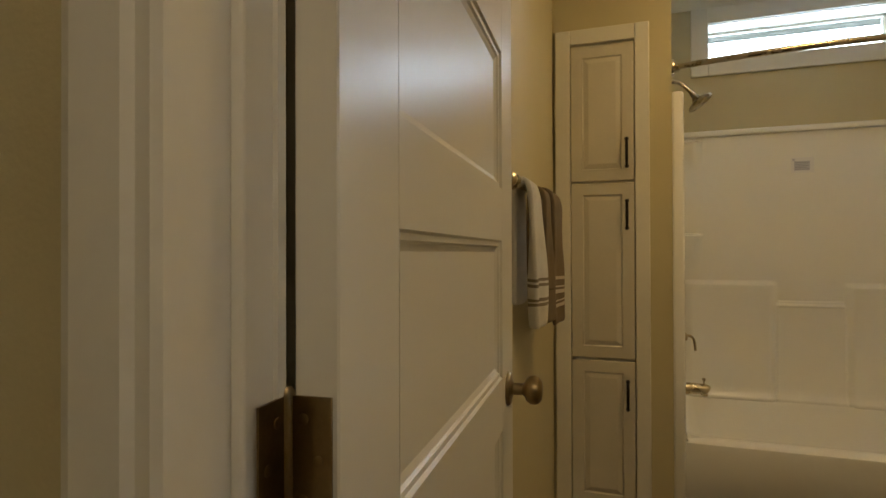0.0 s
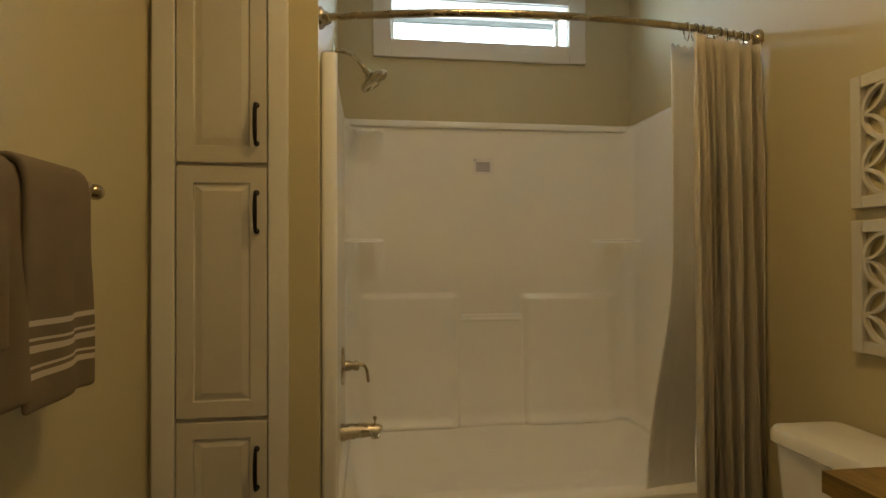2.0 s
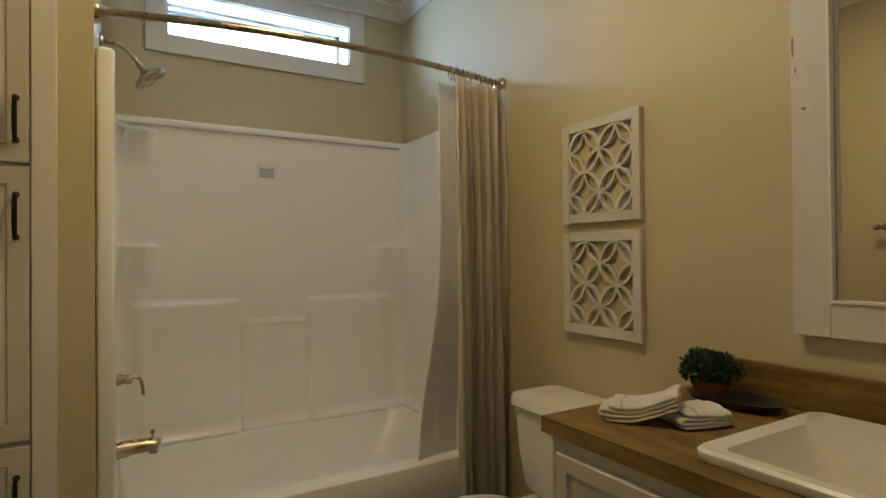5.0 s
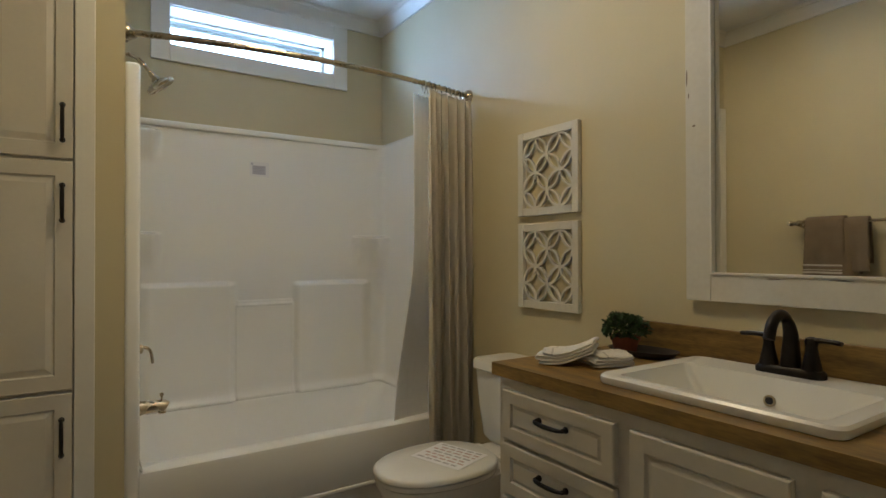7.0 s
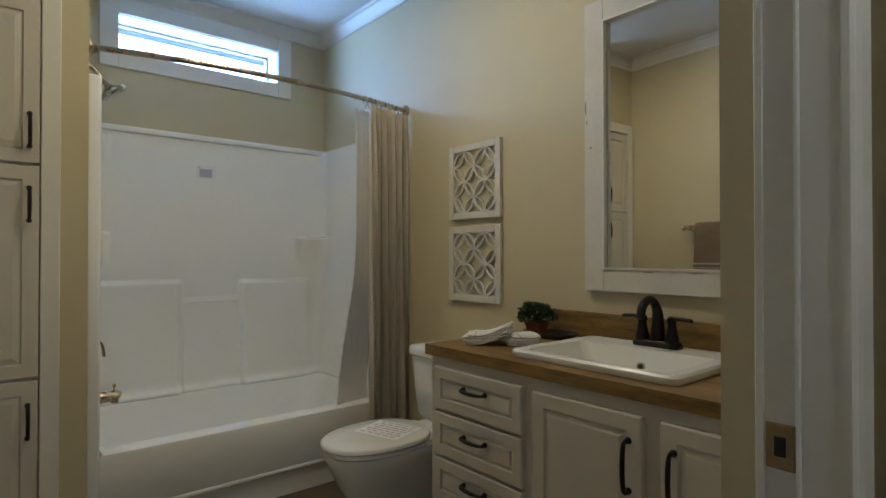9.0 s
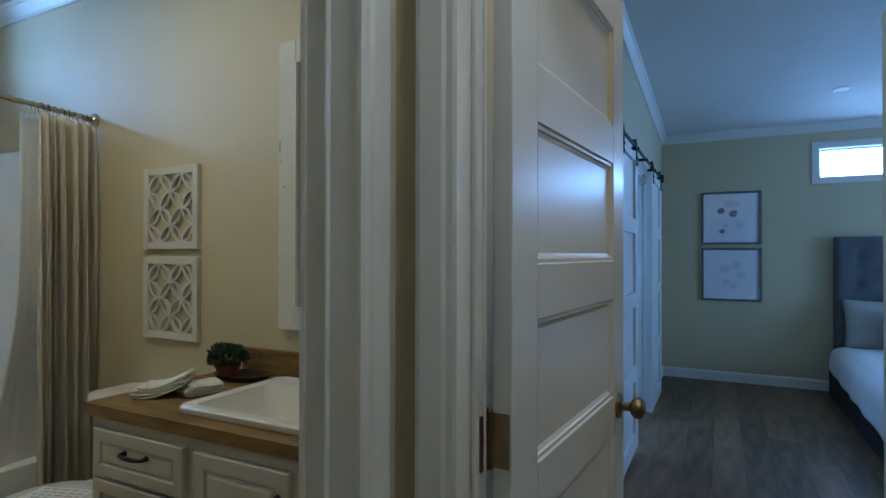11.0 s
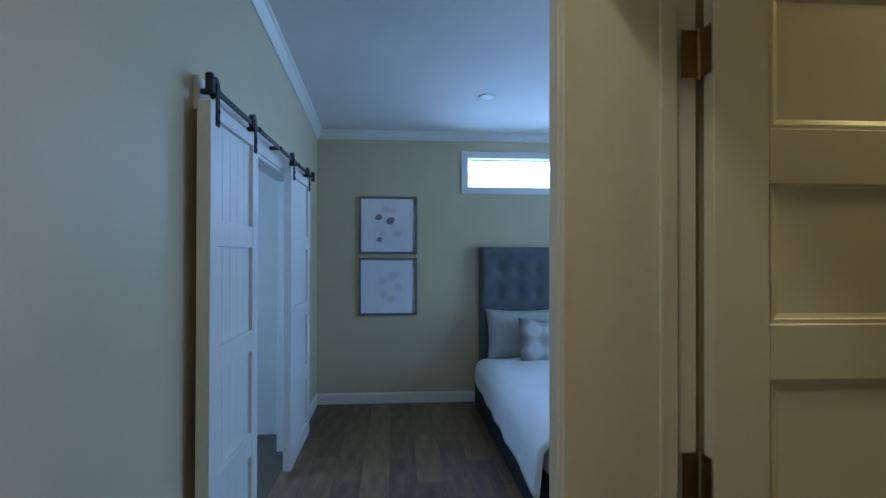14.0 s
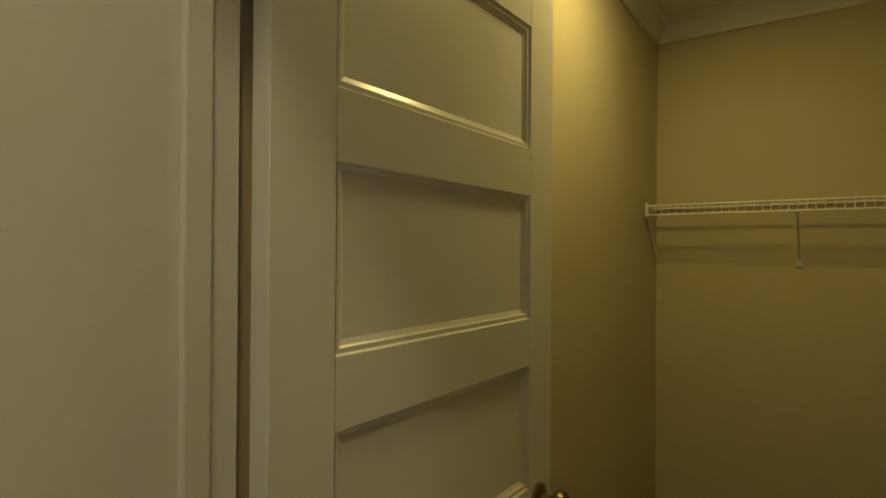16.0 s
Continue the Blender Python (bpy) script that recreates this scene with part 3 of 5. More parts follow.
def shelf_swell(z, top, below):
    """A moulded shelf seen from the side: swells towards its top, then falls back."""
    return ease(top - below, top - 0.01, z) * (1 - ease(top, top + 0.014, z))


def moulding(x, y, z):
    """How far the acrylic stands proud of the plain wall."""
    low_l = ease(0.36, 0.44, x) * (1 - ease(0.825, 0.882, x)) * (1 - ease(1.03, 1.062, z))
    low_r = ease(1.184, 1.235, x) * (1 - ease(1.63, 1.72, x)) * (1 - ease(1.02, 1.052, z))
    centre = ease(0.862, 0.875, x) * (1 - ease(1.19, 1.203, x)) * (1 - ease(0.915, 0.938, z))
    bar = ease(0.872, 0.88, x) * (1 - ease(1.188, 1.196, x)) * ease(0.912, 0.92, z) * (1 - ease(0.94, 0.95, z))
    back = ease(3.57, 3.64, y)
    left = back * (1 - ease(0.44, 0.50, x))
    right = back * ease(1.57, 1.63, x)
    out = 0.03 * (1 - ease(RIM, RIM + 0.07, z)) ** 2 + 0.026 * max(low_l, low_r) * back + 0.012 * centre * back + 0.007 * bar * back
    out += 0.045 * left * (shelf_swell(z, 1.315, 0.20) + 1.25 * shelf_swell(z, 1.858, 0.17)) + 0.045 * right * shelf_swell(z, 1.312, 0.20)
    return out


heights = sorted({round(RIM + 0.002 + (ST - RIM) * i / 90, 4) for i in range(91)} | {round(c + 0.004 * k, 4) for c in (0.93, 1.04, 1.315, 1.86) for k in range(-8, 9)})
bm = bmesh.new()
rows = [[bm.verts.new((x + nx * d, y + ny * d, z)) for x, y, nx, ny in shell_line() for d in (moulding(x, y, z),)] for z in heights]
for lo_row, hi_row in zip(rows, rows[1:]):
    for i in range(len(lo_row) - 1):
        bm.faces.new((lo_row[i], lo_row[i + 1], hi_row[i + 1], hi_row[i]))
shell = part("moulded_wall", bm, ACRYLIC, surround, "", True, 80)
md = shell.modifiers.new("thickness", "SOLIDIFY")
md.thickness, md.offset = 0.008, 1.0

# fittings on the tub's short wall
head = thing("shower_fixture", pose(TX0 - 0.003, 3.315, 2.125), "brushed nickel shower head on a bent arm", "shower head")
bm = bmesh.new()
lathe(bm, [(0.030, 0.0), (0.030, 0.004), (0.022, 0.010), (0.013, 0.013)], Matrix.Rotation(radians(90), 4, "Y"), 24)
part("flange", bm, NICKEL, head, "", True)
bm = bmesh.new()
tube(bm, smooth_path([(0, 0, 0), (0.04, 0, 0.0), (0.08, 0, -0.012), (0.115, 0, -0.045), (0.14, 0, -0.075)], 6), 0.0095, 14)
part("arm", bm, NICKEL, head, "", True)
bm = bmesh.new()
lathe(bm, [(0.012, -0.012), (0.015, 0.0), (0.013, 0.012), (0.020, 0.022), (0.026, 0.032), (0.046, 0.040), (0.064, 0.050), (0.068, 0.058), (0.066, 0.068), (0.058, 0.071)], Matrix.Translation((0.142, 0, -0.078)) @ Matrix.Rotation(radians(142), 4, "Y"), 28)
part("spray_head", bm, NICKEL, head, "", True)
bm = bmesh.new()
lathe(bm, [(0.005, 0.0), (0.005, 0.028), (0.003, 0.032)], Matrix.Translation((0.150, 0, -0.135)) @ Matrix.Rotation(radians(180), 4, "X"), 10)
part("spray_lever", bm, NICKEL, head, "", True)

valve = thing("shower_valve", pose(TX0 + 0.034, 3.345, 0.772), "brushed nickel tub valve plate with a lever handle", "shower valve")
bm = bmesh.new()
lathe(bm, [(0.082, 0.0), (0.082, 0.003), (0.074, 0.009), (0.035, 0.014)], Matrix.Rotation(radians(90), 4, "Y"), 36)
part("escutcheon", bm, NICKEL, valve, "", True)
bm = bmesh.new()
lathe(bm, [(0.024, 0.012), (0.022, 0.03), (0.017, 0.045), (0.022, 0.058), (0.021, 0.07), (0.012, 0.076)], Matrix.Rotation(radians(90), 4, "Y"), 24)
tube(bm, smooth_path([(0.062, 0, 0.004), (0.085, -0.004, 0.006), (0.105, -0.008, -0.015), (0.113, -0.01, -0.07)], 6), [0.011] * 9 + [0.0095] * 9 + [0.008], 12, flat=0.7)
part("lever", bm, NICKEL, valve, "", True)

spout = thing("tub_spout", pose(TX0 + 0.034, 3.235, 0.520), "brushed nickel tub spout with a diverter knob", "tub spout")
bm = bmesh.new()
tube(bm, smooth_path([(0, 0, 0), (0.03, 0, 0.002), (0.09, 0, 0.006), (0.14, 0, 0.004), (0.158, 0, -0.006)], 5), [0.036] * 4 + [0.032] * 4 + [0.029] * 4 + [0.027] * 4 + [0.029] * 4 + [0.021], 18)
tube(bm, [(0.142, 0, 0.0), (0.142, 0, -0.028)], 0.017, 16)
part("spout_body", bm, NICKEL, spout, "", True)
bm = bmesh.new()
lathe(bm, [(0.004, 0.0), (0.004, 0.022), (0.008, 0.026), (0.009, 0.034), (0.005, 0.038)], pose(0.140, 0, 0.024), 14)
part("diverter", bm, NICKEL, spout, "", True)

# care notice stuck to the surround
note = thing("care_label", pose(1.0, 3.683, 1.70), "small printed paper label stuck on the surround", "label")
PAPER = material("white_label_paper", (0.82, 0.82, 0.84), 0.6, vary=0.02)
PRINT = material("grey_print", (0.32, 0.33, 0.40), 0.7, vary=0.05)
part("paper", boxes((-0.055, 0.055, -0.0012, 0.0, -0.042, 0.042)), PAPER, note)
part("printed_block", boxes((-0.048, -0.036, -0.002, -0.0013, 0.024, 0.036), (-0.04, 0.036, -0.002, -0.0013, -0.03, 0.022)), material("pale_blue_print", (0.58, 0.58, 0.66), 0.7), note, "pale printed text block")
for i in range(5):
    part("text_line", boxes((-0.036, 0.03 - 0.008 * (i % 2), -0.0026, -0.0021, 0.012 - i * 0.009, 0.015 - i * 0.009)), PRINT, note)

# ---- curved curtain rod and curtain ----
RODZ, RY = 2.022, 2.745


def rod_y(x):
    u = (x - 0.268) / (XR - 0.268) * 2 - 1
    return RY - 0.11 * (1 - u * u)


rod = thing("curtain_rod", pose(0, 0, 0), "bowed brushed nickel shower curtain rod between two walls", "curtain rod")
bm = bmesh.new()
xs = [0.268 + (XR - 0.268) * i / 40 for i in range(41)]
tube(bm, [(x, rod_y(x), RODZ) for x in xs], 0.0125, 14)
part("rod", bm, NICKEL, rod, "", True)
for x, s in ((0.268, 1), (XR, -1)):
    bm = bmesh.new()
    lathe(bm, [(0.036, 0.0), (0.036, 0.004), (0.033, 0.012), (0.024, 0.018), (0.019, 0.03), (0.014, 0.04)], Matrix.Translation((x, RY, RODZ)) @ Matrix.Rotation(radians(90 * s), 4, "Y"), 28)
    part("wall_flange", bm, NICKEL, rod, "", True)


def hanging_cloth(name, mat, x0t, x1t, x0b, x1b, ztop, zbot, folds, amp, yoff, label, thick, seed, inward=0.0):
    """Gathered cloth: flat strips between uneven creases that lean a little on the way down."""
    rng = random.Random(seed)
    nk = 2 * folds
    base = [0.0]
    for k in range(nk):
        base.append(base[-1] + rng.choice((0.3, 0.5, 0.8, 1.3, 2.2)))
    base = [p / base[-1] for p in base]
    out = [(1 if k % 2 else -1) * rng.uniform(0.2, 1.3) for k in range(nk + 1)]
    nu, nv = folds * 20, 50
    bm = bmesh.new()
    rows = []
    for j in range(nv + 1):
        v = j / nv
        e = max(0.0, (v - 0.35) / 0.65) ** 1.7
        knots = sorted(min(1, max(0, p + (0.035 * noise.noise((k * 3.7, v * 1.3, seed)) if 0 < k < nk else 0))) for k, p in enumerate(base))
        pinch = 0.6 + 0.4 * min(1, v * 4)
        deep = [o * pinch * (1 + 0.5 * noise.noise((k * 1.9, v * 1.7, seed + 5))) for k, o in enumerate(out)]
        row = []
        for i in range(nu + 1):
            u = i / nu
            k = max(0, min(nk - 1, sum(1 for p in knots[1:-1] if p <= u)))
            f = (u - knots[k]) / max(1e-4, knots[k + 1] - knots[k])
            f = min(1, max(0, f))
            w = deep[k] + (deep[k + 1] - deep[k]) * (0.8 * f + 0.2 * f * f * (3 - 2 * f))
            lap = 0.5 * amp * math.sin(math.pi * f) * (1 if k % 2 else -0.4)
            xt, xb = x0t + (x1t - x0t) * u, x0b + (x1b - x0b) * u
            x = xt + (xb - xt) * e + lap * pinch
            y = rod_y(xt) + yoff + inward * ease(0.45, 0.9, v) + amp * w + 0.004 * noise.noise((u * 14, v * 3, seed))
            z = ztop + (zbot - ztop) * v + 0.006 * math.sin(u * 40) * (j == 0)
            row.append(bm.verts.new((x, y, z)))
        rows.append(row)
    for a, b in zip(rows, rows[1:]):
        for i in range(nu):
            bm.faces.new((a[i], a[i + 1], b[i + 1], b[i]))
    ob = finish(name, bm, mat, None, "", True, 180)
    s = ob.modifiers.new("thickness", "SOLIDIFY")
    s.thickness = thick
    return tagged(ob, label, "shower curtain")


hanging_cloth("shower_curtain", CURTAIN, 1.505, 1.79, 1.515, 1.795, 1.988, 0.155, 6, 0.042, -0.026, "gathered linen-coloured shower curtain hanging outside the tub", 0.003, 21)
hanging_cloth("curtain_liner", LINER, 1.472, 1.64, 1.42, 1.64, 1.982, 0.32, 1, 0.004, 0.06, "white fabric curtain liner hanging inside the tub", 0.0015, 8, 0.115)
for i in range(9):
    x = 1.50 + i * 0.033
    ring = thing("curtain_ring", pose(x, rod_y(x), RODZ, 0, 0, 12 * math.sin(i * 2.1)), "dark metal curtain hook over the rod", "curtain hook", "curtain hooks")
    bm = bmesh.new()
    tube(bm, smooth_path([(0, -0.004, -0.048), (0, -0.012, -0.038), (0, -0.017, -0.018), (0, -0.0155, 0.006), (0, 0, 0.016), (0, 0.0155, 0.006), (0, 0.016, -0.016), (0, 0.008, -0.040)], 5), 0.0016, 6)
    part("hook_wire", bm, IRON if i % 3 else NICKEL, ring, "", True)

# ---- linen cabinet ----
CX0, CX1, CY = -0.156, 0.118, 2.68
linen = thing("linen_cabinet", pose(CX0, CY, 0), "tall white built-in linen cabinet with three raised-panel doors", "cabinet")
CW = CX1 - CX0
for vx in (0.002, CW - 0.014):
    part("side_panel", boxes((vx, vx + 0.012, 0.021, 0.44, 0, 2.16)), CABINET, linen)
part("back_panel", boxes((0.0145, CW - 0.0145, 0.43, 0.44, 0, 2.16)), CABINET, linen)
for z0, z1 in ((0.0, 0.105), (0.735, 0.765), (1.515, 1.545), (2.135, 2.16)):
    part("cross_rail", boxes((0.0145, CW - 0.0145, 0.021, 0.429, z0, z1)), CABINET, linen)
for r in ((-0.066, 0.0, -0.004, 0.02, 0, 2.215), (CW, CW + 0.060, -0.004, 0.02, 0, 2.215), (0, CW, -0.004, 0.02, 2.148, 2.215)):
    part("face_casing", boxes(r, bevel=0.004, seg=2), TRIM, linen)
PANEL = [(0, 0.019), (0, 0.003), (0.003, 0.0), (0.05, 0.0), (0.054, 0.006), (0.058, 0.006), (0.076, 0.001), (0.08, 0.001)]


def bar_pull(parent, place, length, m=None, out=(0, -1, 0)):
    """A flared arched cabinet pull, upright by default."""
    o = Vector(out)
    up = (m or Matrix.Identity(3)) @ Vector((0, 0, 1))
    c = Vector(place)
    h = length / 2
    bm = bmesh.new()
    path = smooth_path([c - up * h, c - up * h + o * 0.018, c - up * (h - 0.014) + o * 0.026, c + o * 0.03, c + up * (h - 0.014) + o * 0.026, c + up * h + o * 0.018, c + up * h], 5)
    n = len(path)
    tube(bm, path, [0.0062 if i < 6 or i > n - 7 else 0.0048 + 0.0018 * math.sin(math.pi * (i - 6) / (n - 13)) for i in range(n)], 10)
    for s in (-1, 1):
        a = c + up * h * s
        tube(bm, [a, a + o * 0.004], 0.009, 12)
    return part("handle", bm, BRONZE, parent, "dark bronze arched pull", True)


for z0, z1, hz in ((0.11, 0.745, 0.60), (0.757, 1.525, 1.385), (1.535, 2.135, 1.655)):
    bm = loft(bmesh.new(), inset_loops(CW - 0.006, z1 - z0, PANEL, 0.003, z0))
    d = part("cabinet_door", bm, CABINET, linen)
    bar_pull(d, (CW - 0.034, 0.0, hz), 0.118)

# ---- towel bar and towels ----
BARX, BARZ = -0.168, 1.393
tbar = thing("towel_bar", pose(XL, 0, BARZ), "brushed nickel towel bar with turned posts", "towel bar")
bm = bmesh.new()
tube(bm, [(BARX - XL, 1.44, 0), (BARX - XL, 2.21, 0)], 0.0085, 14)
part("bar", bm, NICKEL, tbar, "", True)
for y in (1.475, 2.175):
    bm = bmesh.new()
    lathe(bm, [(0.03, 0.0), (0.03, 0.004), (0.024, 0.010), (0.013, 0.014), (0.010, 0.03), (0.013, 0.042), (0.018, 0.05), (0.020, 0.064), (0.017, 0.076), (0.008, 0.083)], Matrix.Translation((0, y, 0)) @ Matrix.Rotation(radians(90), 4, "Y"), 22)
    part("post", bm, NICKEL, tbar, "", True)
for y, s in ((1.44, -1), (2.21, 1)):
    bm = bmesh.new()
    lathe(bm, [(0.009, -0.012), (0.014, -0.006), (0.010, 0.0), (0.017, 0.01), (0.018, 0.02), (0.012, 0.028), (0.004, 0.03)], Matrix.Translation((BARX - XL, y, 0)) @ Matrix.Rotation(radians(-90 * s), 4, "X"), 18)
    part("finial", bm, NICKEL, tbar, "", True)


def towel_cloth(name, base, stripe, bands):
    """Terry cloth with woven stripes at heights above the hem, in metres."""
    m = material(name, base, 0.95, vary=0.08, scale=12, fine=520, bump=0.8, depth=0.003)
    n, l = m.node_tree.nodes, m.node_tree.links
    b = n["Principled BSDF"]
    old = b.inputs["Base Color"].links[0].from_socket
    uv = n.new("ShaderNodeUVMap")
    sep = n.new("ShaderNodeSeparateXYZ")
    l.new(uv.outputs[0], sep.inputs[0])
    total = None
    for z0, z1 in bands:
        a, c, mul = n.new("ShaderNodeMath"), n.new("ShaderNodeMath"), n.new("ShaderNodeMath")
        a.operation, c.operation, mul.operation = "GREATER_THAN", "LESS_THAN", "MULTIPLY"
        a.inputs[1].default_value, c.inputs[1].default_value = z0, z1
        l.new(sep.outputs[1], a.inputs[0])
        l.new(sep.outputs[1], c.inputs[0])
        l.new(a.outputs[0], mul.inputs[0])
        l.new(c.outputs[0], mul.inputs[1])
        if total is None:
            total = mul
        else:
            s = n.new("ShaderNodeMath")
            s.operation = "ADD"
            l.new(total.outputs[0], s.inputs[0])
            l.new(mul.outputs[0], s.inputs[1])
            total = s
    mix = n.new("ShaderNodeMix")
    mix.data_type = "RGBA"
    l.new(total.outputs[0], mix.inputs[0])
    l.new(old, mix.inputs[6])
    mix.inputs[7].default_value = (*stripe, 1)
    l.new(mix.outputs[2], b.inputs["Base Color"])
    return m


WHITE_TERRY = towel_cloth("white_terry_grey_stripes", (0.76, 0.74, 0.70), (0.26, 0.22, 0.17), [(0.058, 0.066), (0.070, 0.078), (0.108, 0.116), (0.122, 0.130)])
TAUPE_TERRY = towel_cloth("taupe_terry_white_stripes", (0.205, 0.155, 0.10), (0.60, 0.54, 0.44), [(0.055, 0.066), (0.073, 0.078), (0.098, 0.110), (0.117, 0.122), (0.142, 0.152)])


def draped_towel(name, mat, layers, label, seed, flare=0.02):
    """A folded towel over the bar; each layer: y0, y1, drop in front, drop behind, distance from the bar, hem shown."""
    bm = bmesh.new()
    uv = bm.loops.layers.uv.new("UVMap")
    nv = 14
    for y0, y1, front, back, r, hem in layers:
        prof = []
        for i in range(23):
            prof.append((r + 0.004, BARZ - front + front * i / 23, front * i / 23 + (0 if hem else 1)))
        for i in range(9):
            a = math.pi * i / 8
            prof.append((r * math.cos(a), BARZ + r * math.sin(a), front + r * a + 1))
        for i in range(1, 22):
            prof.append((-r - 0.002, BARZ - back * i / 21, back + 1))
        rows = []
        for dx, z, s in prof:
            row = []
            hang = max(0, BARZ - z)
            for i in range(nv + 1):
                u = i / nv
                n1 = noise.noise((u * 3.1, z * 5, seed + r * 90)) * 0.012 * min(1, hang * 5)
                n2 = 0.010 * math.sin(u * 7 + seed) * min(1, hang * 4)
                wd = (u - 0.5) * flare * hang / 0.4
                x = BARX + dx + (n1 + n2) * (1 if dx > 0 else 0.3) + (0.012 * hang / 0.4 if dx > 0 else 0)
                row.append((bm.verts.new((max(x, XL + 0.012), y0 + (y1 - y0) * u + wd + 0.006 * noise.noise((z * 6, seed, u)), z + 0.004 * math.sin(u * 5 + seed) * (hang > 0.3))), s))
            rows.append(row)
        for a, b in zip(rows, rows[1:]):
            for i in range(nv):
                q = (a[i], a[i + 1], b[i + 1], b[i])
                f = bm.faces.new([v for v, _ in q])
                for loop, (_, s) in zip(f.loops, q):
                    loop[uv].uv = (i / nv, s)
    ob = finish(name, bm, mat, None, "", True, 180)
    s = ob.modifiers.new("thickness", "SOLIDIFY")
    s.thickness, s.offset = 0.014, 0.0
    bv = ob.modifiers.new("soft", "SUBSURF")
    bv.levels = bv.render_levels = 1
    return tagged(ob, label, "towel")


draped_towel("hand_towel", WHITE_TERRY, [(1.56, 1.70, 0.37, 0.31, 0.018, True)], "white terry hand towel with grey stripes folded over the bar", 2)
draped_towel("hand_towel", TAUPE_TERRY, [(1.915, 2.125, 0.40, 0.33, 0.030, True), (1.85, 1.985, 0.385, 0.30, 0.014, False), (1.80, 1.90, 0.285, 0.24, 0.020, False)], "taupe terry towel with white stripes folded over the bar", 5)

# ---- lattice wall art ----
def wall_art(m):
    ob = thing("lattice_wall_art", m, "whitewashed square wooden lattice panel hung on the wall", "wall art", "lattice panels")
    w, h, t, b = 0.362, 0.372, 0.022, 0.034
    for r in ((0, b, 0, t, 0, h), (w - b, w, 0, t, 0, h), (b, w - b, 0.0015, t, 0, b), (b, w - b, 0.0015, t, h - b, h)):
        part("frame_bar", boxes(tuple(r), bevel=0.002), WHITEWASH, ob)
    iw, ih = w - 2 * b, h - 2 * b
    for cx in (0.25, 0.75):
        for cz in (0.25, 0.75):
            bm = bmesh.new()
            c = Vector((b + iw * cx, 0.004, b + ih * cz))
            ro, ri = iw * 0.262, iw * 0.262 - 0.0095
            loops = [[], [], [], []]
            for k in range(48):
                a = 2 * math.pi * k / 48
                d = Vector((math.cos(a), 0, math.sin(a) * ih / iw))
                for li, (rr, yy) in enumerate(((ro, 0.0), (ri, 0.0), (ri, 0.014), (ro, 0.014))):
                    loops[li].append(c + d * rr + Vector((0, yy, 0)))
            loft(bm, loops + [loops[0]], False, False)
            part("ring", bm, WHITEWASH, ob, "", True, 40)
    # petals: arcs centred on the frame's quarter points, clipped to the cell
    for cx, cz, a0, a1 in [(x, z, a, a + 90) for x, z, a in
                           [(0.0, 0.0, 0), (0.5, 0.0, 0), (0.5, 0.0, 90), (1.0, 0.0, 90), (0.0, 0.5, 0), (0.0, 0.5, 270), (0.5, 0.5, 0), (0.5, 0.5, 90), (0.5, 0.5, 180), (0.5, 0.5, 270), (1.0, 0.5, 90), (1.0, 0.5, 180), (0.0, 1.0, 270), (0.5, 1.0, 270), (0.5, 1.0, 180), (1.0, 1.0, 180)]]:
        bm = bmesh.new()
        c = Vector((b + iw * cx, 0.006, b + ih * cz))
        ro, ri = iw * 0.256, iw * 0.256 - 0.0085
        loops = []
        for k in range(13):
            a = radians(a0 + (a1 - a0) * k / 12)
            d = Vector((math.cos(a), 0, math.sin(a) * ih / iw))
            loops.append([c + d * ro, c + d * ri, c + d * ri + Vector((0, 0.012, 0)), c + d * ro + Vector((0, 0.012, 0))])
        loft(bm, loops)
        part("petal_arc", bm, WHITEWASH, ob, "", True, 40)
    return ob


art = wall_art(pose(XR - 0.023, 2.337, 1.378, 0, 0, -90))
copy_thing(art, pose(XR - 0.023, 2.337, 0.972, 0, 0, -90))

# ---- toilet ----
toilet = thing("toilet", pose(1.60, 2.2, 0), "white two-piece china toilet with closed lid", "toilet")


def oval(cx, a_front, a_back, w, z, n=40, sq=2.3):
    """Egg-shaped loop, its front towards -x."""
    pts = []
    for k in range(n):
        a = 2 * math.pi * k / n
        c, s = math.cos(a), math.sin(a)
        r = 1 / (abs(c) ** sq + abs(s) ** sq) ** (1 / sq)
        pts.append((cx + (a_back if c > 0 else a_front) * c * r, w * s * r, z))
    return pts


bm = loft(bmesh.new(), [oval(-0.24, 0.20, 0.22, 0.105, 0.0), oval(-0.24, 0.20, 0.22, 0.10, 0.06), oval(-0.25, 0.19, 0.22, 0.085, 0.14), oval(-0.28, 0.23, 0.24, 0.12, 0.24), oval(-0.285, 0.26, 0.25, 0.155, 0.32), oval(-0.30, 0.27, 0.27, 0.170, 0.37), oval(-0.30, 0.265, 0.27, 0.166, 0.383), oval(-0.305, 0.22, 0.2, 0.12, 0.383), oval(-0.305, 0.2, 0.15, 0.09, 0.3)])
part("bowl", bm, CERAMIC, toilet, "", True, 50)
bm = loft(bmesh.new(), [oval(-0.305, 0.26, 0.20, 0.170, 0.385), oval(-0.305, 0.27, 0.205, 0.178, 0.391), oval(-0.305, 0.27, 0.205, 0.178, 0.401), oval(-0.305, 0.265, 0.20, 0.175, 0.405)])
part("seat", bm, CERAMIC, toilet, "", True, 50)
bm = loft(bmesh.new(), [oval(-0.305, 0.26, 0.20, 0.172, 0.4075, sq=2.3), oval(-0.305, 0.275, 0.21, 0.182, 0.413, sq=2.3), oval(-0.305, 0.275, 0.21, 0.182, 0.424, sq=2.3), oval(-0.305, 0.265, 0.20, 0.174, 0.433, sq=2.3), oval(-0.305, 0.17, 0.13, 0.11, 0.437, sq=2.3)])
part("lid", bm, CERAMIC, toilet, "", True, 50)
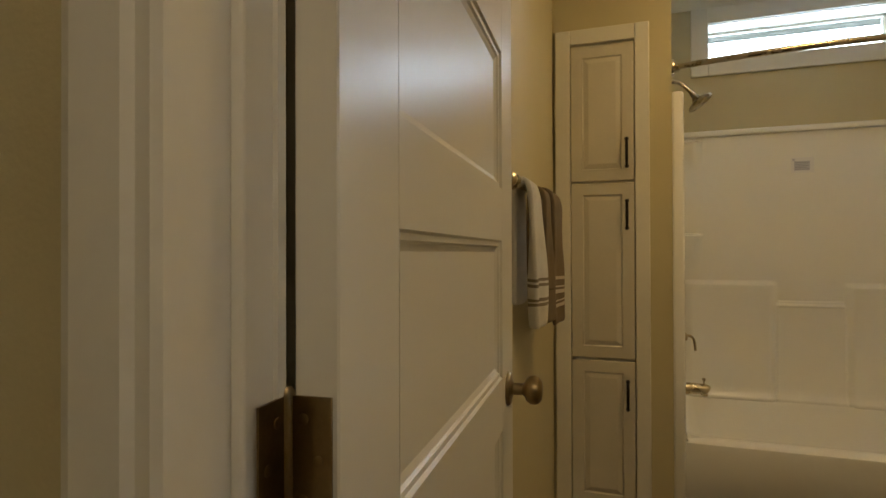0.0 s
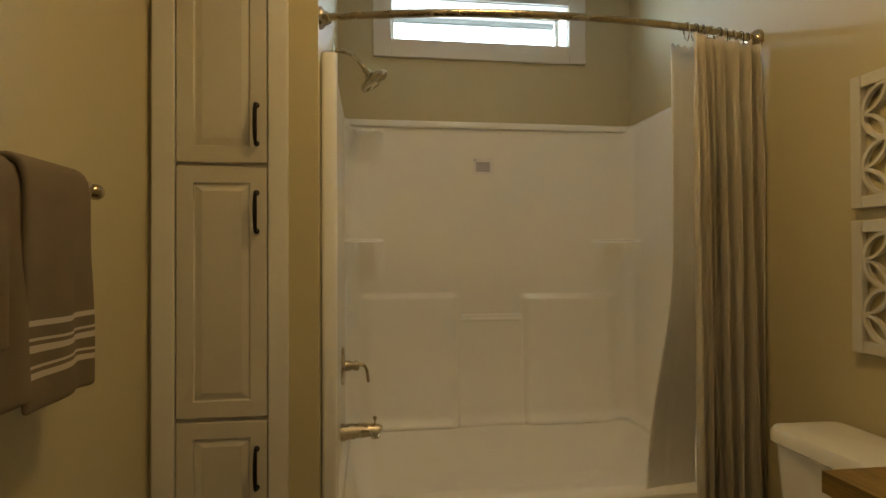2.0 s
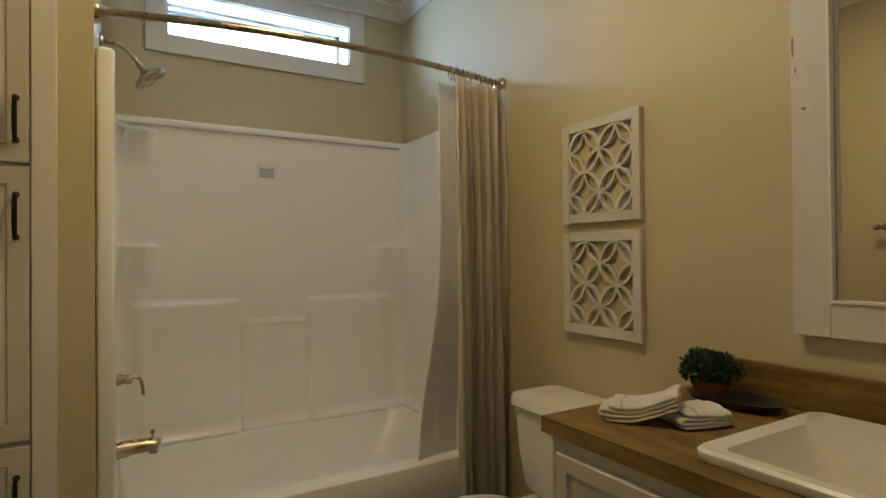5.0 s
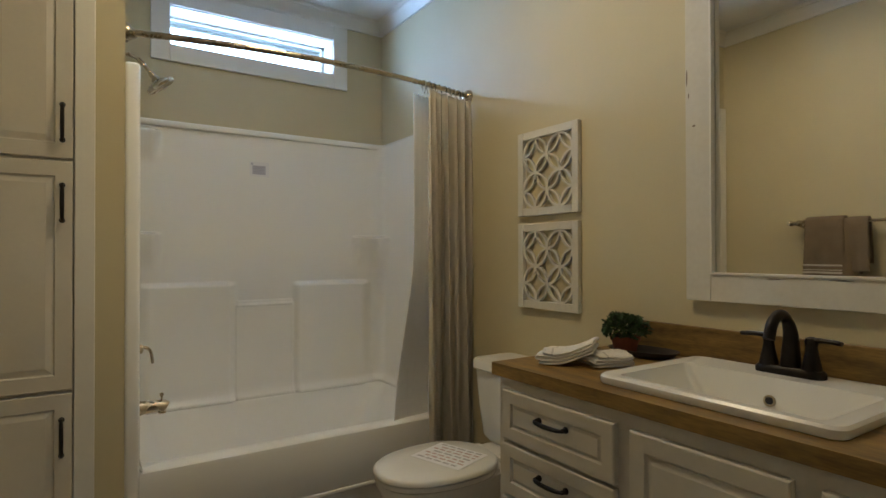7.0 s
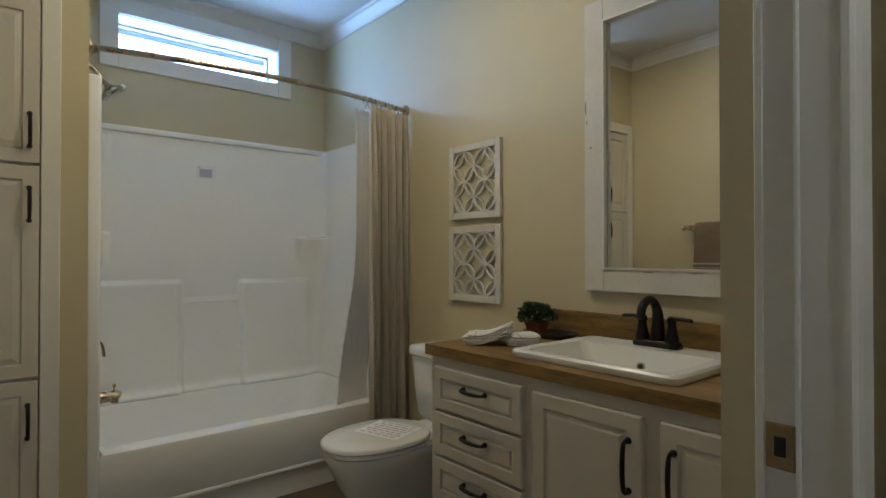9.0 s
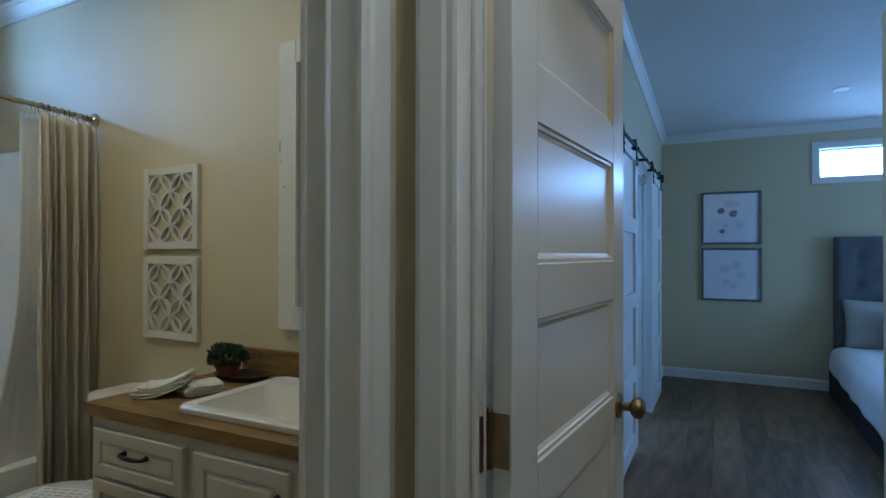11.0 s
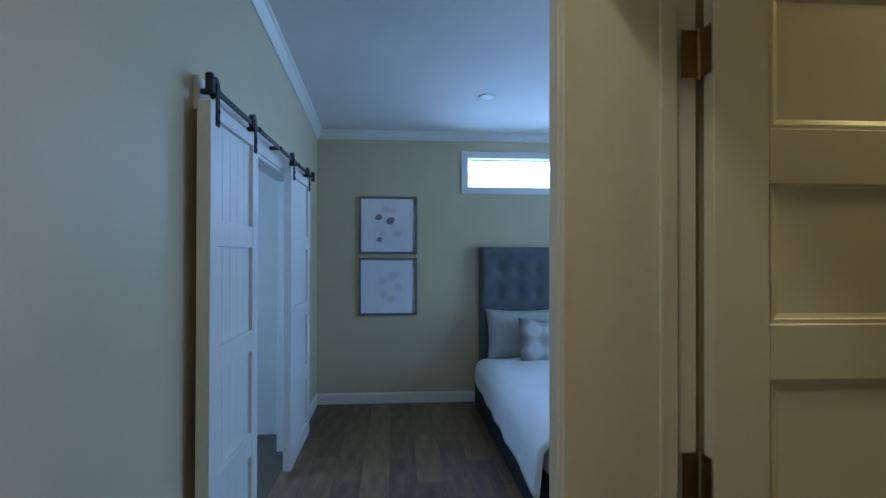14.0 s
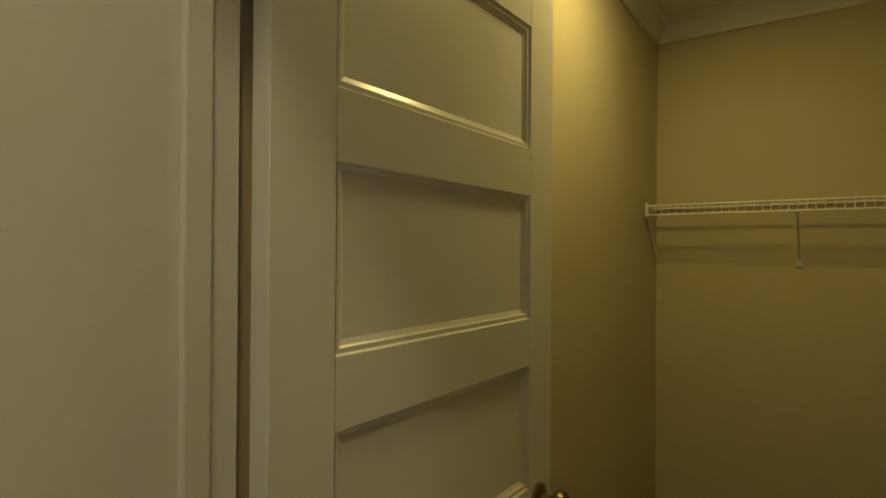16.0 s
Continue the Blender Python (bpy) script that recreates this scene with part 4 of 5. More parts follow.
for s in (-0.075, 0.075):
    part("lid_hinge", boxes((-0.10, -0.065, s - 0.018, s + 0.018, 0.383, 0.42), bevel=0.007, seg=3), CERAMIC, toilet, "", True)
part("deck", boxes((-0.12, 0.19, -0.14, 0.14, 0.30, 0.40), bevel=0.03, seg=4), CERAMIC, toilet, "", True)
bm = loft(bmesh.new(), [rounded(0.02, 0.195, -0.155, 0.155, 0.402, 0.04), rounded(0.0, 0.198, -0.175, 0.175, 0.43, 0.045), rounded(-0.01, 0.2, -0.19, 0.19, 0.56, 0.04), rounded(-0.018, 0.2, -0.197, 0.197, 0.708, 0.035)])
part("tank", bm, CERAMIC, toilet, "", True, 50)
bm = loft(bmesh.new(), [rounded(-0.02, 0.203, -0.199, 0.199, 0.709, 0.035), rounded(-0.03, 0.207, -0.208, 0.208, 0.716, 0.04), rounded(-0.03, 0.207, -0.208, 0.208, 0.742, 0.04), rounded(-0.022, 0.2, -0.2, 0.2, 0.756, 0.036), rounded(0.02, 0.17, -0.16, 0.16, 0.762, 0.03)])
part("tank_lid", bm, CERAMIC, toilet, "", True, 50)
leaflet = thing("paper_notice", pose(1.32, 2.195, 0.4378, 0, 0, -72), "printed paper notice lying on the toilet lid", "notice")
PINK = material("faded_red_print", (0.58, 0.44, 0.42), 0.7)
FAINT = material("faded_grey_print", (0.50, 0.48, 0.50), 0.7)
part("sheet", boxes((-0.115, 0.115, -0.095, 0.095, 0.0, 0.001)), PAPER, leaflet)
rng = random.Random(11)
for row in range(7):
    x = -0.098 + (0.02 if row % 2 else 0)
    while x < 0.09:
        w = rng.uniform(0.018, 0.04)
        part("printed_word", boxes((x, min(x + w, 0.1), 0.074 - row * 0.025, 0.084 - row * 0.025, 0.0011, 0.0016)), PINK if row % 3 else FAINT, leaflet)
        x += w + 0.010

# ---- vanity ----
VY0, VY1, VX = YN + 0.044, 1.785, 1.238
vanity = thing("vanity_cabinet", pose(VX, VY1, 0, 0, 0, -90), "white vanity cabinet with drawers and raised-panel doors", "vanity")
VW = VY1 - VY0
part("face_frame", boxes((0.0, VW, 0.0, 0.018, 0.10, 0.832)), CABINET, vanity)
for vx in (0.0, VW - 0.018):
    part("side_panel", boxes((vx, vx + 0.018, 0.019, XR - VX - 0.002, 0.0, 0.832)), CABINET, vanity)
part("toe_kick", boxes((0.019, VW - 0.019, 0.06, 0.075, 0.0, 0.099)), CABINET, vanity)
VPANEL = [(0, 0.0), (0, -0.016), (0.004, -0.019), (0.042, -0.019), (0.046, -0.012), (0.05, -0.012), (0.064, -0.018), (0.068, -0.018)]
DPANEL = [(0, 0.0), (0, -0.016), (0.004, -0.019), (0.038, -0.019), (0.041, -0.010), (0.044, -0.010), (0.052, -0.016), (0.055, -0.016)]
for z0, z1 in ((0.648, 0.798), (0.485, 0.637), (0.322, 0.474), (0.13, 0.311)):
    d = part("drawer", loft(bmesh.new(), inset_loops(0.425, z1 - z0, DPANEL, 0.03, z0)), CABINET, vanity)
    bar_pull(d, (0.2475, -0.019, (z0 + z1) / 2 + 0.018), 0.102, Matrix.Rotation(radians(90), 3, "Y"), (0, -1, 0))
for x0, x1, hx in ((0.50, 0.855, 0.82), (0.905, 1.165, 0.94)):
    d = part("cabinet_door", loft(bmesh.new(), inset_loops(x1 - x0, 0.66, VPANEL, x0, 0.135)), CABINET, vanity)
    bar_pull(d, (hx, -0.019, 0.665), 0.128)

counter = thing("countertop", pose(0, 0, 0), "brown wood-grain laminate vanity top with backsplash", "countertop")
SX0, SX1, SY0, SY1 = 1.275, 1.735, 0.865, 1.435
part("top", boxes((1.218, SX0 + 0.02, VY0, 1.803, 0.834, 0.872), (SX1 - 0.02, XR - 0.003, VY0, 1.803, 0.834, 0.872), (SX0 + 0.02, SX1 - 0.02, VY0, SY0 + 0.02, 0.834, 0.872), (SX0 + 0.02, SX1 - 0.02, SY1 - 0.02, 1.803, 0.834, 0.872)), COUNTER, counter)
part("backsplash", boxes((XR - 0.022, XR - 0.002, VY0, 1.705, 0.8725, 0.975), bevel=0.002), COUNTER, counter)

sink = thing("drop_in_sink", pose(0, 0, 0.873), "white rectangular drop-in ceramic sink with a sloped basin", "sink")
bm = loft(bmesh.new(), [rounded(SX0 + 0.03, SX1 - 0.03, SY0 + 0.03, SY1 - 0.03, -0.13, 0.03), rounded(SX0 + 0.025, SX1 - 0.025, SY0 + 0.025, SY1 - 0.025, 0.0, 0.03), rounded(SX0 + 0.003, SX1 - 0.003, SY0 + 0.003, SY1 - 0.003, 0.0, 0.03), rounded(SX0, SX1, SY0, SY1, 0.006, 0.032), rounded(SX0, SX1, SY0, SY1, 0.018, 0.032), rounded(SX0 + 0.006, SX1 - 0.006, SY0 + 0.006, SY1 - 0.006, 0.024, 0.03),
                        rounded(SX0 + 0.035, SX1 - 0.125, SY0 + 0.045, SY1 - 0.045, 0.0225, 0.02), rounded(SX0 + 0.038, SX1 - 0.127, SY0 + 0.048, SY1 - 0.048, 0.016, 0.02), rounded(SX0 + 0.09, SX1 - 0.15, SY0 + 0.12, SY1 - 0.12, -0.10, 0.04), rounded(SX0 + 0.12, SX1 - 0.18, SY0 + 0.16, SY1 - 0.16, -0.115, 0.04)])
part("basin", bm, CERAMIC, sink, "", True, 40)
bm = bmesh.new()
lathe(bm, [(0.015, 0.0), (0.015, 0.003), (0.010, 0.004), (0.009, -0.004)], Matrix.Translation((SX1 - 0.139, 1.15, -0.035)) @ Matrix.Rotation(radians(-80), 4, "Y"), 20)
part("overflow_ring", bm, NICKEL, sink, "metal overflow ring", True)
bm = bmesh.new()
lathe(bm, [(0.0088, 0.0), (0.0088, 0.0045)], Matrix.Translation((SX1 - 0.1395, 1.15, -0.035)) @ Matrix.Rotation(radians(-80), 4, "Y"), 16)
part("overflow_hole", bm, IRON, sink, "dark overflow hole")

faucet = thing("faucet", pose(1.685, 1.143, 0.896), "dark bronze centerset faucet with two lever handles", "faucet")
bm = loft(bmesh.new(), [rounded(-0.028, 0.028, -0.085, 0.085, 0.0, 0.027), rounded(-0.028, 0.028, -0.085, 0.085, 0.012, 0.027), rounded(-0.022, 0.022, -0.078, 0.078, 0.02, 0.021)])
part("base_plate", bm, BRONZE, faucet, "", True, 40)
bm = bmesh.new()
path = smooth_path([(0.004, 0, 0.012), (0.006, 0, 0.06), (0.004, 0, 0.11), (-0.02, 0, 0.148), (-0.055, 0, 0.158), (-0.09, 0, 0.138), (-0.105, 0, 0.10)], 6)
n = len(path)
tube(bm, path, [0.026 - 0.012 * min(1, i / (n * 0.45)) for i in range(n)], 18)
part("spout", bm, BRONZE, faucet, "", True, 60)
for s in (-1, 1):
    bm = bmesh.new()
    lathe(bm, [(0.026, 0.012), (0.022, 0.03), (0.015, 0.062), (0.013, 0.08), (0.016, 0.09), (0.014, 0.1), (0.006, 0.104)], pose(0, 0.052 * s, 0), 20)
    tube(bm, smooth_path([(0.0, 0.052 * s, 0.092), (-0.003, 0.07 * s, 0.097), (-0.006, 0.10 * s, 0.097), (-0.008, 0.122 * s, 0.095)], 4), [0.010] * 5 + [0.0088] * 7 + [0.008], 10, flat=0.7)
    part("lever_handle", bm, BRONZE, faucet, "", True, 50)

# ---- mirror ----
mirror = thing("wall_mirror", pose(XR, 1.502, 1.062, 0, 0, -90), "large wall mirror in a whitewashed plank frame", "mirror")
MW, MH, MB = 0.92, 1.13, 0.084
part("glass", loft(bmesh.new(), [[(x, y - d, z) for x, y in ((MB - 0.01, -0.007), (MW - MB + 0.01, -0.0285)) for z in ((MB - 0.01, MH - MB + 0.01) if x < 0.5 else (MH - MB + 0.01, MB - 0.01))] for d in (0.0, 0.003)]), MIRROR, mirror, "silvered mirror glass")
part("backing", boxes((0.03, MW - 0.03, -0.0055, -0.001, 0.03, MH - 0.03)), IRON, mirror)
for r in ((0, MB, -0.03, -0.002, 0, MH), (MW - MB, MW, -0.039, -0.002, 0, MH), (MB, MW - MB, -0.029, -0.002, 0, MB), (MB, MW - MB, -0.029, -0.002, MH - MB, MH)):
    part("frame_board", boxes(r, bevel=0.0025, seg=2), WHITEWASH, mirror)
for r in ((MB, MB + 0.006, -0.034, -0.013, MB, MH - MB), (MW - MB - 0.006, MW - MB, -0.034, -0.013, MB, MH - MB), (MB + 0.006, MW - MB - 0.006, -0.034, -0.013, MB, MB + 0.006), (MB + 0.006, MW - MB - 0.006, -0.034, -0.013, MH - MB - 0.006, MH - MB)):
    part("inner_bead", boxes(r), TRIM, mirror)

KNOT = material("dark_wood_knot", (0.24, 0.20, 0.16), 0.7, vary=0.3, scale=60)
for kx, kz, kw, kh in ((0.006, 0.72, 0.003, 0.03), (0.012, 0.66, 0.002, 0.010), (0.030, 0.56, 0.006, 0.004), (0.27, 0.076, 0.022, 0.0016), (0.44, 0.078, 0.03, 0.0014)):
    part("knot", loft(bmesh.new(), [[(kx + kw * math.cos(a) * f, -y, kz + kh * math.sin(a) * f) for a in [2 * math.pi * i / 10 for i in range(10)]] for f, y in ((1.0, 0.0295), (0.8, 0.0309))]), KNOT, mirror, "dark knot in the wood")

# ---- things on the counter ----
TERRACOTTA = material("terracotta_pot_clay", (0.20, 0.06, 0.035), 0.75, vary=0.15, scale=25, fine=160, bump=0.2)
SOIL = material("dark_potting_soil", (0.03, 0.022, 0.016), 0.95, bump=0.6)
LEAF = material("dark_green_leaf", (0.035, 0.085, 0.025), 0.5, vary=0.5, scale=45, fine=200, bump=0.1)
SLATE = material("dark_wooden_tray", (0.035, 0.025, 0.02), 0.5, vary=0.2)
tray = tagged(finish("shallow_tray", loft(bmesh.new(), [oval(0, 0.06, 0.06, 0.10, 0.0), oval(0, 0.075, 0.075, 0.125, 0.006), oval(0, 0.085, 0.085, 0.15, 0.022), oval(0, 0.08, 0.08, 0.143, 0.022), oval(0, 0.06, 0.06, 0.10, 0.008)]), SLATE, None, "", True, 50), "dark shallow wooden tray on the countertop", "tray")
tray.matrix_world = pose(1.70, 1.605, 0.8725, 0, 0, 8) @ Matrix.Diagonal((0.85, 0.8, 1, 1))
plant = thing("potted_plant", pose(1.68, 1.66, 0.8815), "small leafy green plant in a terracotta pot", "potted plant")
bm = bmesh.new()
lathe(bm, [(0.036, 0.0), (0.043, 0.03), (0.046, 0.038), (0.049, 0.038), (0.05, 0.052), (0.044, 0.052), (0.042, 0.044)], None, 28)
part("pot", bm, TERRACOTTA, plant, "terracotta clay pot", True)
bm = bmesh.new()
lathe(bm, [(0.042, 0.042), (0.041, 0.047)], None, 20)
part("soil", bm, SOIL, plant, "dark soil")
bm = bmesh.new()
rng = random.Random(4)
for k in range(950):
    z = rng.uniform(-0.35, 1)
    a = rng.uniform(0, 2 * math.pi)
    rr = math.sqrt(max(0, 1 - z * z)) if z > 0 else 1.0 + z * 0.5
    R = rng.uniform(0.6, 1.0) * (0.066 + 0.014 * noise.noise((math.cos(a) * 2, math.sin(a) * 2, z * 2)))
    c = Vector((R * rr * math.cos(a) * 1.12, R * rr * math.sin(a) * 1.12, 0.070 + R * z * 0.85))
    d = Vector((math.cos(a) * rr, math.sin(a) * rr, z + 0.3)).normalized()
    q = d.to_track_quat("Y", "Z").to_matrix() @ Euler((rng.uniform(-0.9, 0.9), rng.uniform(-1, 1), rng.uniform(-0.8, 0.8))).to_matrix()
    s = rng.uniform(0.011, 0.018)
    v = [bm.verts.new(c + q @ Vector(p) * s) for p in ((0, 0, 0), (0.42, 0.45, 0.12), (0, 1, 0), (-0.42, 0.45, 0.12), (0, 0.5, -0.05))]
    for f in ((0, 1, 4), (1, 2, 4), (2, 3, 4), (3, 0, 4)):
        bm.faces.new([v[i] for i in f])
part("foliage", bm, LEAF, plant, "dense dark green leaves")
bm = bmesh.new()
for k in range(14):
    a = k * 2.4
    tube(bm, [(0.01 * math.cos(a), 0.01 * math.sin(a), 0.044), (0.035 * math.cos(a), 0.035 * math.sin(a), 0.085)], 0.0015, 5)
part("stems", bm, LEAF, plant, "thin green stems")


def folded_towel(m, w, d, gap, lift, label, seed):
    """A washcloth folded in four, its plies turning back in loose loops; lift raises one end."""
    line = []
    plies = 4
    for k in range(plies):
        z = gap * (k + 0.5)
        inset = 0.012 * noise.noise((k * 2.3, seed, 1.0))
        xs = [w * (i / 14 - 0.5) * (0.96 - 0.03 * k) + inset for i in range(15)]
        if k % 2:
            xs.reverse()
        line += [(x, z) for x in xs]
        if k < plies - 1:
            side = 1 if k % 2 == 0 else -1
            for j in range(1, 6):
                a = math.pi * j / 6 - math.pi / 2
                line.append((xs[-1] + side * gap * 0.62 * math.cos(a), z + gap / 2 + gap / 2 * math.sin(a)))
    length = [0.0]
    for p, q in zip(line[::-1], line[-2::-1]):
        length.append(length[-1] + math.hypot(p[0] - q[0], p[1] - q[1]))
    length.reverse()
    bm = bmesh.new()
    uv = bm.loops.layers.uv.new("UVMap")
    rows = []
    n = 16
    for (x, z), s in zip(line, length):
        row = []
        for i in range(n + 1):
            v = i / n - 0.5
            edge = (abs(v) * 2) ** 4
            top = z / (gap * plies)
            ripple = 0.010 * noise.noise((x * 16, v * 2.5, seed)) * top + 0.004 * noise.noise((x * 45, v * 7, seed + z * 60))
            px = x + 0.008 * noise.noise((v * 3, z * 40, seed)) * top
            py = v * d * (1 - 0.10 * top + 0.05 * noise.noise((x * 9, z * 70, seed)))
            pz = z + ripple - edge * gap * 0.8 * top + lift * max(0.0, x / w + 0.15) ** 1.4
            row.append((bm.verts.new((px, py, max(0.0035, pz))), s))
        rows.append(row)
    for a, b in zip(rows, rows[1:]):
        for i in range(n):
            q = (a[i], a[i + 1], b[i + 1], b[i])
            f = bm.faces.new([v for v, _ in q])
            for loop, (_, s) in zip(f.loops, q):
                loop[uv].uv = (i / n, s)
    ob = finish("folded_towel", bm, CLOTH_TERRY, None, "", True, 180)
    ob.matrix_world = m
    md = ob.modifiers.new("thickness", "SOLIDIFY")
    md.thickness, md.offset = 0.006, 0.0
    sd = ob.modifiers.new("soft", "SUBSURF")
    sd.levels = sd.render_levels = 1
    return tagged(ob, label, "towel", "folded towels")


CLOTH_TERRY = towel_cloth("white_terry_pale_stripe", (0.76, 0.74, 0.70), (0.52, 0.50, 0.48), [(0.028, 0.034)])
folded_towel(pose(1.40, 1.655, 0.8735, 0, 0, -56), 0.165, 0.125, 0.0115, 0.075, "white folded washcloth lying on the wooden countertop", 1)
folded_towel(pose(1.475, 1.575, 0.8735, 0, 0, -18), 0.125, 0.125, 0.0105, 0.004, "white folded washcloth tucked under another on the countertop", 9)

# ---- bedroom: barn doors ----
BARN = material("white_painted_barn_wood", (0.74, 0.73, 0.70), 0.5, vary=0.03, scale=5, fine=45, bump=0.1, depth=0.001, stretch=(5, 1, 1), dark=(0.68, 0.66, 0.61))


def barn_door(x0, x1):
    ob = thing("barn_door", pose(x0, 0.452, 0.05), "white sliding barn door with plank panels on black rollers", "barn door", "barn doors", "structure")
    w, h, st = x1 - x0, 1.985, 0.10
    part("stile", boxes((0, st, 0, 0.05, 0, h), bevel=0.002), BARN, ob)
    part("stile", boxes((w - st, w, 0, 0.05, 0, h), bevel=0.002), BARN, ob)
    zs = [(0.0, 0.11), (0.46, 0.565), (0.955, 1.055), (1.445, 1.545), (1.93, h)]
    for a, b in zs:
        part("rail", boxes((st, w - st, 0.001, 0.041, a, b), bevel=0.002), BARN, ob)
    n = 5
    pw = (w - 2 * st) / n
    for (_, a), (b, _) in zip(zs, zs[1:]):
        for i in range(n):
            part("panel_board", boxes((st + i * pw + 0.0006, st + (i + 1) * pw - 0.0006, 0.018, 0.030, a, b), bevel=0.0015), BARN, ob)
    for x in (0.07, w - 0.07):
        bm = boxes((x - 0.02, x + 0.02, -0.006, -0.0005, h - 0.085, h + 0.075), bevel=0.002)
        lathe(bm, [(0.012, 0.0), (0.042, 0.002), (0.042, 0.006), (0.036, 0.009), (0.036, 0.015), (0.042, 0.018), (0.042, 0.022), (0.012, 0.024)], Matrix.Translation((x, -0.002, h + 0.062)) @ Matrix.Rotation(radians(-90), 4, "X"), 26)
        for z in (h - 0.068, h - 0.028):
            lathe(bm, [(0.008, 0.0), (0.008, 0.005), (0.004, 0.007)], Matrix.Translation((x, -0.006, z)) @ Matrix.Rotation(radians(90), 4, "X"), 8)
        part("roller_hanger", bm, IRON, ob, "black iron roller hanger", True)
    return ob


barn_door(3.405, 4.11)
barn_door(4.98, 5.76)
rail = thing("barn_door_rail", pose(0, 0, 2.09), "black steel sliding rail on a white header board", "barn door rail", kind="structure")
part("header_board", boxes((3.47, 6.0, YN - 0.022, YN - 0.001, -0.075, 0.055), bevel=0.003), TRIM, rail, "white header board")
part("track", boxes((3.395, 5.95, 0.456, 0.464, -0.013, 0.013), bevel=0.002), IRON, rail, "black flat steel track")
for x in (3.50, 4.15, 4.65, 5.25, 5.82):
    bm = bmesh.new()
    tube(bm, [(x, 0.457, 0.0), (x, YN - 0.021, 0.0)], 0.012, 12)
    lathe(bm, [(0.013, 0), (0.013, 0.006), (0.007, 0.010)], Matrix.Translation((x, 0.456, 0)) @ Matrix.Rotation(radians(90), 4, "X"), 6)
    part("standoff", bm, IRON, rail, "black standoff bolt", True)
for x in (3.41, 5.935):
    part("end_stop", boxes((x - 0.012, x + 0.012, 0.444, 0.472, -0.03, 0.045), bevel=0.004), IRON, rail, "black end stop")
door_frame("door_frame_barn", "x", YN, OX0, OX1, 0.11, 2.0, "white painted frame of the opening behind the barn doors", legs=(False, False), other=False)

# ---- framed flower prints ----
FRAME_GREY = material("grey_wood_picture_frame", (0.16, 0.16, 0.17), 0.5, vary=0.15, scale=12, fine=80, bump=0.1)
MAT_BOARD = material("white_mat_board", (0.78, 0.78, 0.78), 0.8, vary=0.02)
INK = material("dark_plum_ink", (0.12, 0.115, 0.15), 0.8, vary=0.4, scale=20, fine=90, dark=(0.24, 0.23, 0.28))
WASH = material("pale_grey_wash", (0.52, 0.50, 0.52), 0.8, vary=0.25, scale=20, fine=90, dark=(0.68, 0.67, 0.69))


def blossom(bm, cx, cz, r, y, seed):
    """An uneven flower head of overlapping petals, flat on the print."""
    rg = random.Random(seed)
    for k in range(6):
        a = k * 2 * math.pi / 6 + rg.uniform(-0.3, 0.3)
        ox, oz, rr = cx + 0.45 * r * math.cos(a), cz + 0.4 * r * math.sin(a), r * rg.uniform(0.32, 0.55)
        vs = [bm.verts.new((ox + rr * (1 + 0.18 * math.sin(3 * t + k)) * math.cos(t), y - 0.0002 * k, oz + 0.8 * rr * math.sin(t))) for t in [2 * math.pi * i / 14 for i in range(14)]]
        bm.faces.new(vs)


def flower_print(z, heads, label):
    ob = thing("framed_print", pose(XE - 0.003, 0.135, z, 0, 0, -90), label, "picture", "flower prints")
    w, h, b = 0.57, 0.562, 0.022
    for r in ((0, b, -0.026, 0, 0, h), (w - b, w, -0.026, 0, 0, h), (b, w - b, -0.0255, 0, 0, b), (b, w - b, -0.0255, 0, h - b, h)):
        part("frame_bar", boxes(r, bevel=0.002), FRAME_GREY, ob)
    part("print_sheet", boxes((b, w - b, -0.008, -0.004, b, h - b)), MAT_BOARD, ob, "white paper with a flower drawing")
    dark, pale = bmesh.new(), bmesh.new()
    for i, (x, zz, r, d) in enumerate(heads):
        blossom(dark if d else pale, x, zz, r, -0.0085 - (0.0015 if d else 0), i + int(z * 10))
        px = x + 0.03 * math.sin(i * 2.0)
        stem = [(x, -0.0083, zz - r * 0.6), (0.5 * (x + px), -0.0083, zz * 0.6), (px * 0.5 + 0.14, -0.0083, 0.10)]
        tube(pale, smooth_path(stem, 5), 0.0016, 4)
    part("pale_flowers", pale, WASH, ob, "pale grey washed flowers")
    part("dark_flowers", dark, INK, ob, "dark plum poppy heads") if len(dark.verts) else dark.free()
    g = part("glass", boxes((b, w - b, -0.016, -0.014, b, h - b)), GLASS, ob, "clear picture glass")
    g.visible_shadow = False
    return ob


flower_print(1.462, [(0.19, 0.36, 0.04, True), (0.31, 0.33, 0.05, True), (0.26, 0.43, 0.05, False), (0.33, 0.42, 0.04, False), (0.23, 0.20, 0.035, False), (0.37, 0.20, 0.05, False), (0.20, 0.14, 0.03, True)], "grey-framed print of dark poppies on white paper")
flower_print(0.862, [(0.22, 0.34, 0.06, False), (0.33, 0.38, 0.06, False), (0.38, 0.28, 0.05, False), (0.24, 0.20, 0.05, False), (0.31, 0.16, 0.045, False)], "grey-framed print of pale flowers on white paper")

# ---- bed ----
GREY_CLOTH = material("grey_upholstery_cloth", (0.12, 0.125, 0.135), 0.9, vary=0.12, scale=8, fine=380, bump=0.4, depth=0.001)
DUVET = material("white_cotton_duvet", (0.76, 0.76, 0.77), 0.85, vary=0.03, scale=6, fine=60, bump=0.25, depth=0.004)
SHAM = material("pale_grey_linen_sham", (0.44, 0.43, 0.41), 0.9, vary=0.06, scale=8, fine=320, bump=0.4, depth=0.001)
BLACK = material("bed_base_shade_black", (0.012, 0.012, 0.013), 0.9)
HY0, HY1 = -2.72, -1.045
bed = thing("bed", pose(0, 0, 0), "bed with a tall grey button-tufted headboard and black base", "bed")
bm = bmesh.new()
